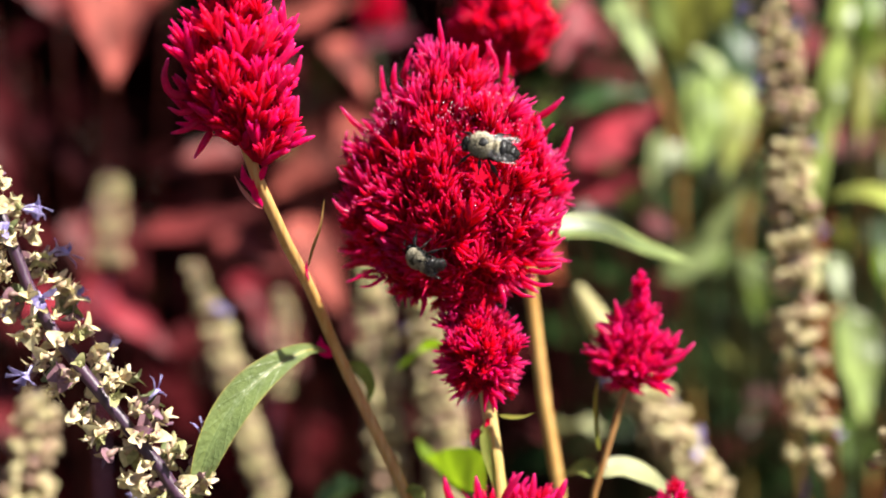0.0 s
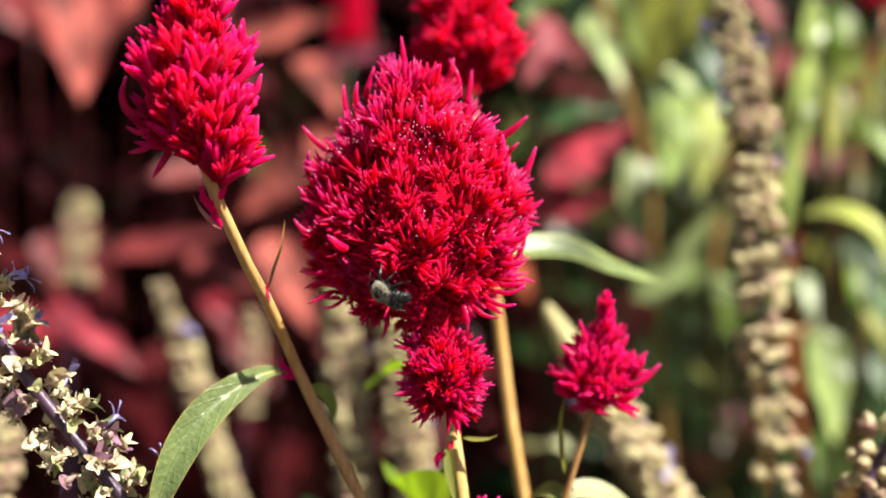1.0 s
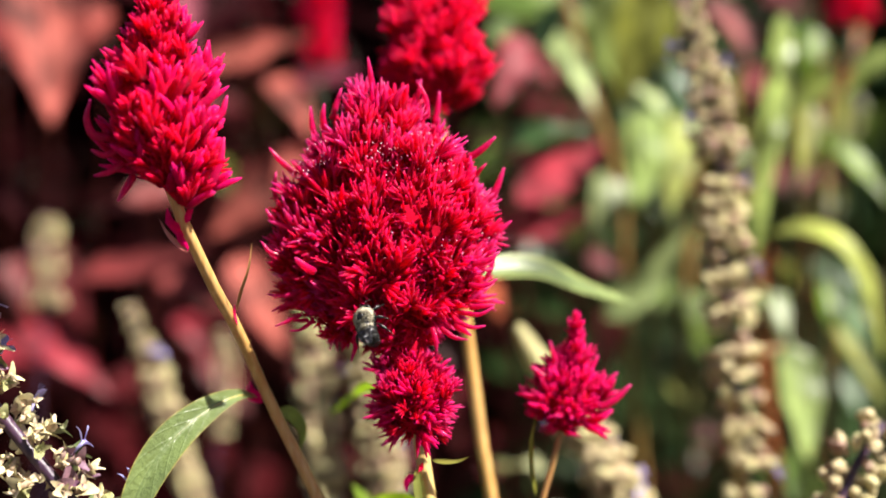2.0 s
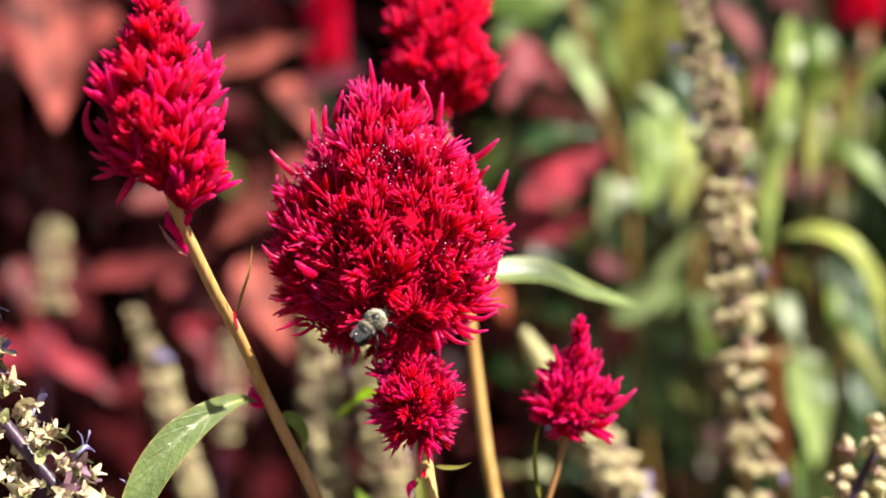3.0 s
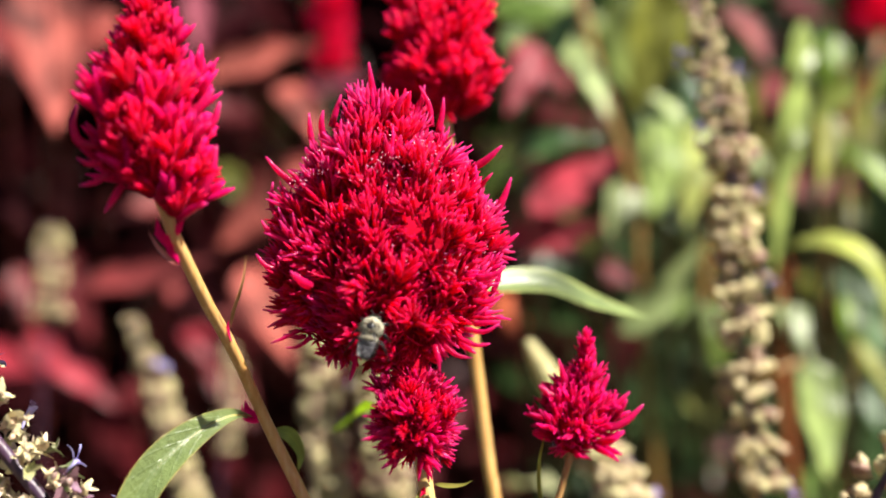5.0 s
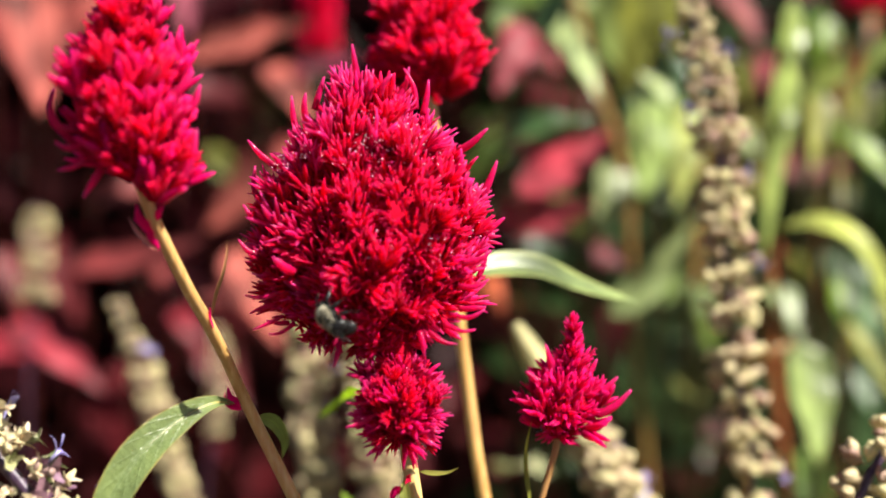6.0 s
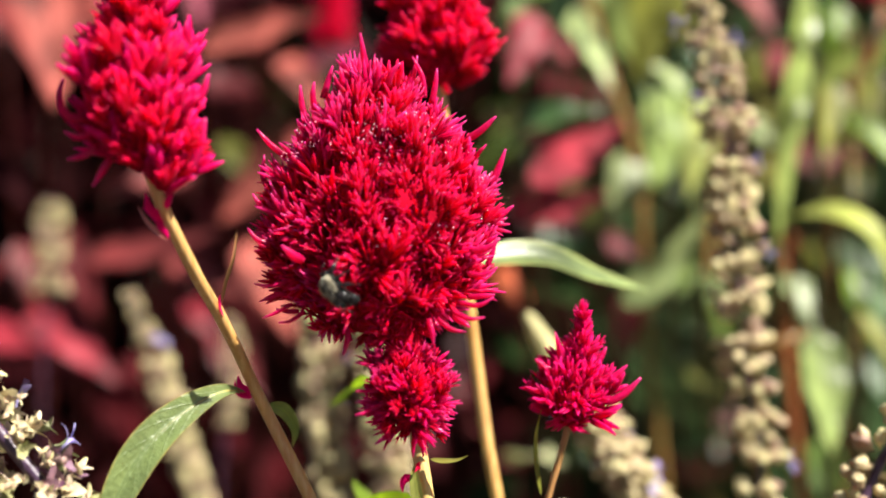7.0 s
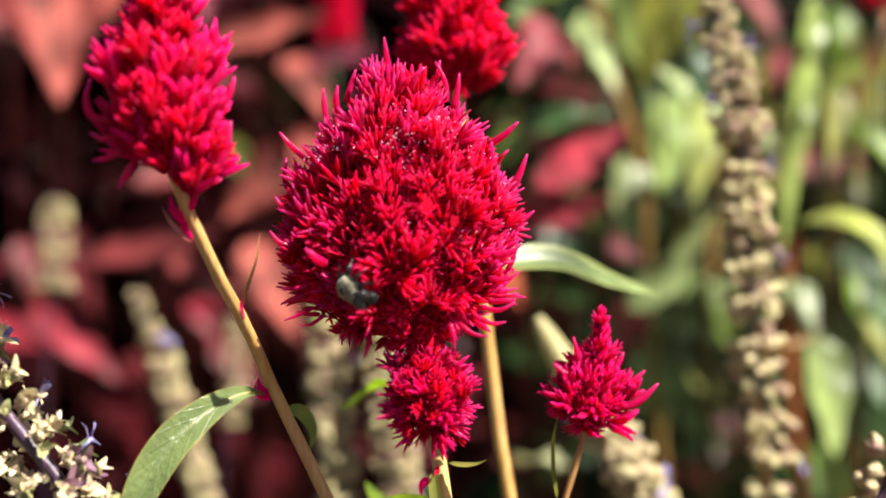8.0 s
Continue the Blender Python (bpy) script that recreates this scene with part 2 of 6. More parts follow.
BUD = make_plain("cream_bud", [(0.56, 0.51, 0.22), (0.62, 0.56, 0.27)], 0.5, 700, 0.3, bumps=0.8)
CALYX_GREEN = make_plain("sage_green_calyx", [(0.16, 0.20, 0.08), (0.22, 0.25, 0.10), (0.20, 0.13, 0.12)], 0.55, 500, 0.2, by_island=True)
CALYX_PURPLE = make_plain("purple_tinged_calyx", [(0.16, 0.07, 0.12), (0.30, 0.16, 0.18), (0.40, 0.34, 0.18)], 0.55, 500, 0.2, by_island=True)
CALYX_OLIVE = make_plain("olive_calyx", [(0.34, 0.36, 0.13), (0.46, 0.44, 0.20), (0.30, 0.28, 0.13)], 0.55, 500, 0.3, by_island=True)
LILAC = make_plain("lilac_corolla", [(0.42, 0.36, 0.72), (0.55, 0.50, 0.80), (0.34, 0.28, 0.66)], 0.45, 500, 0.3, by_island=True)
SOIL = make_plain("dark_garden_soil", [(0.035, 0.022, 0.014), (0.05, 0.032, 0.02)], 0.9, 18, bumps=0.8, bump_size=0.02)
BEE_SKIN = make_plain("brown_bee_skin", [(0.05, 0.042, 0.03), (0.07, 0.06, 0.042)], 0.5, 900, spec=0.4)
FUZZ = make_plain("buff_bee_fur", [(0.54, 0.48, 0.35), (0.64, 0.58, 0.44), (0.46, 0.41, 0.29)], 0.7, 900, 0.3, by_island=True)
BLACK = make_plain("black_bee_shell", [(0.009, 0.008, 0.009), (0.014, 0.013, 0.013)], 0.3, 900, spec=0.35)
BLACK_FUZZ = make_plain("black_bee_fur", [(0.006, 0.006, 0.006), (0.012, 0.011, 0.010)], 0.5, 900, spec=0.15, by_island=True)


def make_wing():
    m, t, s, out = material("bee_wing")
    uv = t.nodes.new("ShaderNodeUVMap")
    v = node(t, "ShaderNodeTexVoronoi", Scale=4.5)
    v.feature = "DISTANCE_TO_EDGE"
    t.links.new(uv.outputs["UV"], v.inputs["Vector"])
    lines = ramp(t, v.outputs["Distance"], [(0.03, (1, 1, 1)), (0.08, (0, 0, 0))])
    s.inputs["Roughness"].default_value = 0.27
    s.inputs["Specular IOR Level"].default_value = 1.0
    t.links.new(mix(t, lines, (0.07, 0.065, 0.07), (0.02, 0.016, 0.016)), s.inputs["Base Color"])
    t.links.new(ramp(t, lines, [(0.0, (0.42, 0.42, 0.42)), (1.0, (0.9, 0.9, 0.9))]), s.inputs["Alpha"])
    bump(t, lines, s, 0.6, 0.0002)
    return m


WING = make_wing()


# ---------------------------------------------------------------- building
def thing(name, at, label, category, group=""):
    ob = new(name)
    ob.location = at
    ob.empty_display_size = 0.01
    return tagged(ob, label, category, group)


def origin(ob):
    at = Vector((0, 0, 0))
    while ob:
        at += ob.location
        ob = ob.parent
    return at


def part(name, bm, mat, parent, label=""):
    """One mesh object under a thing or a part; bm holds places of the world."""
    if parent:
        bmesh.ops.translate(bm, vec=-origin(parent), verts=bm.verts)
    me = bpy.data.meshes.new(name)
    bm.to_mesh(me)
    bm.free()
    me.materials.append(mat)
    for p in me.polygons:
        p.use_smooth = True
    ob = new(name, me)
    ob.parent = parent
    return tagged(ob, label)


def shared(name, me, m, parent, label=""):
    """A piece on shared mesh data, at the pose m of the world, under an unturned parent."""
    ob = new(name, me)
    ob.parent = parent
    ob.matrix_basis = Matrix.Translation(-origin(parent)) @ m
    return tagged(ob, label)


def curve_points(pts, n):
    """n + 1 places, evenly spaced, along a smooth curve through pts."""
    pts = [Vector(p) for p in pts]
    k = len(pts) - 1
    full = [pts[0] * 2 - pts[1]] + pts + [pts[-1] * 2 - pts[-2]]
    knots = [0.0]
    for a, b in zip(full, full[1:]):
        knots.append(knots[-1] + max(1e-6, (b - a).length) ** 0.5)
    out = []
    fine = 8 * max(n, k)
    for i in range(fine + 1):
        u = i / fine * k
        j = min(int(u), k - 1)
        t0, t1, t2, t3 = knots[j:j + 4]
        a, b, c, d = full[j:j + 4]
        t = t1 + (u - j) * (t2 - t1)
        p = a * ((t1 - t) / (t1 - t0)) + b * ((t - t0) / (t1 - t0))
        q = b * ((t2 - t) / (t2 - t1)) + c * ((t - t1) / (t2 - t1))
        r = c * ((t3 - t) / (t3 - t2)) + d * ((t - t2) / (t3 - t2))
        p = p * ((t2 - t) / (t2 - t0)) + q * ((t - t0) / (t2 - t0))
        q = q * ((t3 - t) / (t3 - t1)) + r * ((t - t1) / (t3 - t1))
        out.append(p * ((t2 - t) / (t2 - t1)) + q * ((t - t1) / (t2 - t1)))
    far = [0.0]
    for a, b in zip(out, out[1:]):
        far.append(far[-1] + (b - a).length)
    even, j = [], 0
    for i in range(n + 1):
        want = far[-1] * i / n
        while j < fine - 1 and far[j + 1] < want:
            j += 1
        even.append(out[j].lerp(out[j + 1], min(1.0, max(0.0, (want - far[j]) / max(1e-9, far[j + 1] - far[j])))))
    return even


def tube(bm, pts, radii, sides=8, flat=1.0, closed=True, along=None):
    """A swept tube; radii one per point."""
    rings = []
    n = len(pts)
    side = None
    for i, p in enumerate(pts):
        d = (pts[min(i + 1, n - 1)] - pts[max(i - 1, 0)]).normalized()
        if side is None:
            side = d.cross(Vector((0.31, 0.87, 0.12))).normalized()
        side = (side - d * side.dot(d)).normalized()
        up = d.cross(side)
        rings.append([bm.verts.new(p + radii[i] * (math.cos(a) * side + flat * math.sin(a) * up))
                      for a in (2 * math.pi * k / sides for k in range(sides))])
        if along is not None:
            for v in rings[-1]:
                v[along] = i / (n - 1)
    for a, b in zip(rings, rings[1:]):
        for k in range(sides):
            bm.faces.new((a[k], a[(k + 1) % sides], b[(k + 1) % sides], b[k]))
    if closed:
        bm.faces.new(rings[-1])
        bm.faces.new(list(reversed(rings[0])))
    return rings


def stem(name, pts, r0, r1, mat, parent, label="", n=60, sides=12, knots=0.0):
    rng = random.Random(name + str(pts[0]))
    path = curve_points(pts, n)
    radii = []
    for i in range(n + 1):
        u = i / n
        r = r0 + (r1 - r0) * u
        radii.append(r * (1 + 0.04 * rng.uniform(-1, 1) + knots * max(0, math.cos(u * 40)) ** 12))
    bm = bmesh.new()
    tube(bm, path, radii, sides)
    return part(name, bm, mat, parent, label)


def blade(bm, spine, width, face, fold=0.25, tip=1.6, base=0.7, wave=0.0, cells=6, cup=0.0, power=0.85, seed=0):
    """A leaf blade along the spine; face: the way that its upper side looks."""
    rng = random.Random(seed)
    ph = rng.uniform(0, 6.28)
    along = bm.verts.layers.float.get("along") or bm.verts.layers.float.new("along")
    uvl = bm.loops.layers.uv.verify()
    n = len(spine) - 1
    rows = []
    for i, p in enumerate(spine):
        u = i / n
        d = (spine[min(i + 1, n)] - spine[max(i - 1, 0)]).normalized()
        side = d.cross(Vector(face)).normalized()
        nor = side.cross(d).normalized()
        w = width * 0.5 * (math.sin(math.pi * min(1, u ** base)) ** power) * (1 - 0.25 * u ** tip) + width * 0.012
        row = []
        for k in range(cells + 1):
            s = 2 * k / cells - 1
            lift = fold * abs(s) * w + cup * w * s * s + wave * width * math.sin(u * 17 + ph + 2 * s) * abs(s)
            row.append((bm.verts.new(p + side * (s * w) + nor * lift), (k / cells, u)))
            row[-1][0][along] = 0.4 + 0.35 * u
        rows.append(row)
    for a, b in zip(rows, rows[1:]):
        for k in range(cells):
            four = (a[k], a[k + 1], b[k + 1], b[k])
            f = bm.faces.new([v for v, _ in four])
            for loop, (_, uvs) in zip(f.loops, four):
                loop[uvl].uv = uvs


def leaf(parent, pts, width, face, mat, label="", name="leaf", n=14, petiole=True, **kw):
    path = curve_points(pts, n)
    bm = bmesh.new()
    blade(bm, path, width, face, seed=str(pts[0]), **kw)
    if petiole:
        tube(bm, [p - Vector(face).normalized() * 0.0002 for p in path[:n - 2]],
             [width * (0.045 - 0.035 * i / n) for i in range(n - 2)], 5)
    return part(name, bm, mat, parent, label)


def tongue(bm, at, way, length, r, bend, rng, sides=5, rings=4):
    """One finger-like floret: a soft tapered, slightly bent cone with a rounded tip."""
    way = Vector(way).normalized()
    off = Vector((rng.uniform(-1, 1), rng.uniform(-1, 1), rng.uniform(-1, 1)))
    off = (off - way * off.dot(way)).normalized()
    pts, radii = [], []
    for i in range(rings + 1):
        u = i / rings
        pts.append(Vector(at) + way * (length * u) + off * (bend * length * u * u))
        radii.append(r * (0.8 + 0.6 * u - 1.0 * u * u) * (1.0 if u < 1 else 0.6))
    tube(bm, pts, radii, sides, 0.75, along=bm.verts.layers.float.get("along") or bm.verts.layers.float.new("along"))


def tuft_meshes(name, mat, count, fingers, length, r, spread, seed):
    out = []
    for k in range(count):
        rng = random.Random(seed * 100 + k)
        bm = bmesh.new()
        for j in range(fingers):
            a = j * 2.39996 + rng.uniform(-0.3, 0.3)
            s = spread * math.sqrt((j + 0.3) / fingers)
            way = (math.sin(s) * math.cos(a), math.sin(s) * math.sin(a), math.cos(s))
            tongue(bm, Vector((way[0], way[1], 0)) * r * 0.8, way, length * rng.uniform(0.65, 1.15) * (1.12 - 0.3 * s), r * rng.uniform(0.75, 1.2), rng.uniform(0.0, 0.3), rng)
        me = bpy.data.meshes.new(name)
        bm.to_mesh(me)
        bm.free()
        me.materials.append(mat)
        for p in me.polygons:
            p.use_smooth = True
        out.append(me)
    return out


TUFTS = tuft_meshes("floret_tuft", CRIMSON, 8, 20, 0.0054, 0.00056, 0.54, 1)
TUFTS_SMALL = tuft_meshes("floret_tuft", CRIMSON, 6, 20, 0.0044, 0.00050, 0.62, 2)
TUFTS_PINK = tuft_meshes("floret_tuft", MAGENTA, 6, 10, 0.0068, 0.00084, 0.58, 3)
TUFTS_SOFT = tuft_meshes("floret_tuft", MAGENTA, 6, 8, 0.0072, 0.00108, 0.55, 6)
TUFTS_STAR = tuft_meshes("floret_tuft", SCARLET, 6, 13, 0.0056, 0.00062, 0.66, 7)
TUFTS_SHEEN = tuft_meshes("floret_tuft", SHEEN_MAGENTA, 4, 15, 0.0060, 0.00058, 0.55, 8)
TUFTS_RED = tuft_meshes("floret_tuft", SCARLET, 5, 10, 0.0070, 0.00100, 0.60, 4)


def profile(table, u):
    for (a, ra), (b, rb) in zip(table, table[1:]):
        if u <= b:
            f = (u - a) / (b - a)
            f = f * f * (3 - 2 * f) * 0.5 + f * 0.5
            return ra + (rb - ra) * f
    return table[-1][1]


def flower_head(parent, base, top, table, count, kinds, seed, depth=0.85, up=0.35, size=1.0, core=0.80, fill=0, fill_mat=None, taper=0.0, clumps=0, clump_size=0.0058, clump_rise=0.0034, bulges=(), rim=(), crown=2.0):
    """A celosia head: a core along base to top with tufts of finger-like florets all over.
    table: (share of the height, outer radius); rim: tufts painting sun and sky sheen on the sides and, above the share
    crown, on the top."""
    rng = random.Random(seed)
    base, top = Vector(base), Vector(top)
    axis = top - base
    height = axis.length
    axis.normalize()
    ex = Vector((1, 0, 0)) - axis * axis.x
    ex.normalize()
    ey = axis.cross(ex)
    def lobe(a, u):
        swell = 1 + 0.08 * noise.noise(Vector((1.6 * math.cos(a) + seed, 1.6 * math.sin(a), 2.6 * u)))
        for turn, share, amount, wide in bulges:   # round the axis, up the axis, how much, how broad
            off = (a - turn + math.pi) % (2 * math.pi) - math.pi
            swell += amount * math.exp(-(off / wide) ** 2 - ((u - share) / (0.35 * wide)) ** 2)
        return swell
    # the core, lumpy
    bm = bmesh.new()
    rings = []
    n, m = 26, 28
    for i in range(n + 1):
        u = 0.02 + 0.94 * i / n
        r = profile(table, u) * core * 0.92
        rings.append([bm.verts.new(base + axis * (height * u) + (ex * math.cos(a) + ey * (depth * math.sin(a))) * r * lobe(a, u) * (1 + 0.08 * noise.noise(Vector((3 * math.cos(a), 3 * math.sin(a), 7 * u + seed)))))
                      for a in (2 * math.pi * k / m for k in range(m))])
    for a, b in zip(rings, rings[1:]):
        for k in range(m):
            bm.faces.new((a[k], a[(k + 1) % m], b[(k + 1) % m], b[k]))
    bm.faces.new(rings[-1]); bm.faces.new(list(reversed(rings[0])))
    part("flower_core", bm, CORE, parent)
    # area-true spread of the tufts
    us = [i / 200 for i in range(201)]
    cum = [0.0]
    for u in us[1:]:
        cum.append(cum[-1] + profile(table, u) + 0.0015)
    # rosettes: centres over the surface, round which the tufts rise and fan out
    centres = []
    for i in range(clumps):
        c = (i + 0.5 + rng.uniform(-0.4, 0.4)) / clumps * cum[-1]
        u = us[next(k for k, v in enumerate(cum) if v >= c)]
        a = i * 2.399963 + rng.uniform(-0.35, 0.35)
        centres.append((base + axis * (height * u) + (ex * math.cos(a) + ey * (depth * math.sin(a))) * profile(table, u), rng.uniform(0.35, 1.25), rng.uniform(0.8, 1.2) * clump_size))

    def clump(spot):
        """How far the surface rises at a spot, and the way it fans out there."""
        if not centres:
            return 0.0, Vector((0, 0, 0))
        c, rise, size_ = min(centres, key=lambda e: (spot - e[0]).length / e[2])
        off = (spot - c) / size_
        return clump_rise * rise * (1 - min(1.6, off.length_squared) / 0.8), off * min(1.0, 0.9 / max(0.01, off.length))

    if fill:
        fb = bmesh.new()
        for i in range(fill):
            c = (i + rng.random()) / fill * cum[-1]
            j = next(k for k, v in enumerate(cum) if v >= c)
            u = min(0.99, us[j])
            a = i * 2.399963 + rng.uniform(-0.4, 0.4)
            r = profile(table, u)
            slope = (profile(table, min(1, u + 0.03)) - profile(table, max(0, u - 0.03))) / (0.06 * height)
            nor = (ex * math.cos(a) + ey * math.sin(a) - axis * max(-2.5, min(2.5, slope))).normalized()
            way = nor * (1 - up) + axis * up * 1.1 + Vector((rng.uniform(-1, 1), rng.uniform(-1, 1), rng.uniform(-1, 1))) * 0.26
            at = base + axis * (height * u) + (ex * math.cos(a) + ey * (depth * math.sin(a))) * max(0.0, r * lobe(a, u) * core - 0.001)
            rise, fan = clump(base + axis * (height * u) + (ex * math.cos(a) + ey * (depth * math.sin(a))) * r)
            at, way = at + nor * (rise * 0.6), way + fan * 0.5
            tongue(fb, at, way, size * rng.uniform(0.0032, 0.0052), size * rng.uniform(0.00034, 0.00052), rng.uniform(0, 0.3), rng, 4, 3)
        tagged(part("floret_mass", fb, fill_mat or CRIMSON, parent), kind="stuff")
    made = 0
    for i in range(count):
        c = (i + 0.5) / count * cum[-1]
        j = next(k for k, v in enumerate(cum) if v >= c)
        u = min(0.985, max(0.015, us[j] + rng.uniform(-0.012, 0.012)))
        a = i * 2.399963 + rng.uniform(-0.22, 0.22)
        r = profile(table, u)
        slope = (profile(table, min(1, u + 0.03)) - profile(table, max(0, u - 0.03))) / (0.06 * height)
        out = ex * math.cos(a) + ey * (math.sin(a))
        nor = (out - axis * max(-2.5, min(2.5, slope))).normalized()
        way = (nor * (1 - up) + axis * up * (0.8 + 0.5 * u) + Vector((rng.uniform(-1, 1), rng.uniform(-1, 1), rng.uniform(-1, 1))) * 0.22).normalized()
        at = base + axis * (height * u) + (ex * math.cos(a) + ey * (depth * math.sin(a))) * max(0.0, r * lobe(a, u) * core - 0.0008 + 0.0052 * max(-0.25, noise.noise(Vector((r * 190 * math.cos(a), r * 190 * math.sin(a), height * u * 190 + seed * 1.7)))))
        rise, fan = clump(base + axis * (height * u) + (ex * math.cos(a) + ey * (depth * math.sin(a))) * r)
        at, way = at + nor * rise, (way + fan * 0.75).normalized()
        q = way.to_track_quat("Z", "Y").to_matrix().to_4x4() @ Matrix.Rotation(rng.uniform(0, 6.28), 4, "Z")
        s = size * rng.uniform(0.75, 1.3) * (1 - taper * max(0, u - 0.45) / 0.55)
        shared("floret_tuft", rng.choice(rim if rim and (abs(math.cos(a)) > 0.7 or u > crown) and rng.random() < 0.6 else kinds), Matrix.Translation(at) @ q @ Matrix.Diagonal((s, s, s, 1)), parent)
        made += 1
    return made


def anthers(parent, base, top, table, count, seed, depth=0.85):
    """Tiny pale glossy specks scattered in groups over a head, imitating sun glints on the florets."""
    rng = random.Random(seed)
    base, top = Vector(base), Vector(top)
    axis = top - base
    ex = (Vector((1, 0, 0)) - axis.normalized() * axis.normalized().x).normalized()
    ey = axis.normalized().cross(ex)
    bm = bmesh.new()
    for g in range(count // 7):
        u0, a0 = rng.uniform(0.04, 0.95) ** 0.36, -rng.uniform(0.1, 2.7)
        for k in range(rng.randint(3, 11)):
            u, a = min(0.98, max(0.05, u0 + rng.gauss(0, 0.035))), a0 + rng.gauss(0, 0.14)
            if -2.8 < a < -1.5 and 0.42 < u < 0.72:   # none in the hollow
                continue
            r = profile(table, u) * rng.uniform(0.94, 1.04)
            c = base + axis * u + (ex * math.cos(a) + ey * (depth * math.sin(a))) * r
            w = Vector((rng.gauss(0, 1), rng.gauss(0, 1), rng.gauss(0, 1))).normalized() * rng.uniform(0.00012, 0.0003)
            tube(bm, [c - w, c, c + w], [0.00006, rng.uniform(0.00010, 0.00017), 0.00006], 5)
    tagged(part("anther_dust", bm, GLINT, parent, "tiny pale pink specks imitating sun glints on the florets"), kind="stuff")


def long_floret(parent, pts, r, mat=None, label=""):
    """A single long floret standing out of a head."""
    path = curve_points(pts, 9)
    bm = bmesh.new()
    tube(bm, path, [r * (0.9 + 0.5 * u - 1.15 * u * u) for u in (i / 9 for i in range(10))], 7, 0.8, along=bm.verts.layers.float.new("along"))
    return part("floret", bm, mat or SHEEN_MAGENTA, parent, label)


# ---------------------------------------------------------------- ground
def build_ground():
    bm = bmesh.new()
    edges = [-400, -60, -12, -5] + [-3 + 0.15 * i for i in range(41)] + [5, 12, 60, 400]
    grid = [[bm.verts.new((x, y, 0.03 * noise.noise(Vector((x * 2.2, y * 2.2, 0))) + 0.012 * noise.noise(Vector((x * 9, y * 9, 3))) if abs(x) < 4 and abs(y) < 4 else 0.0)) for x in edges] for y in edges]
    for a, b in zip(grid, grid[1:]):
        for k in range(len(edges) - 1):
            bm.faces.new((a[k], a[k + 1], b[k + 1], b[k]))
    tagged(part("ground", bm, SOIL, None), "dark brown bare garden soil under the plants", "ground", kind="structure")


build_ground()


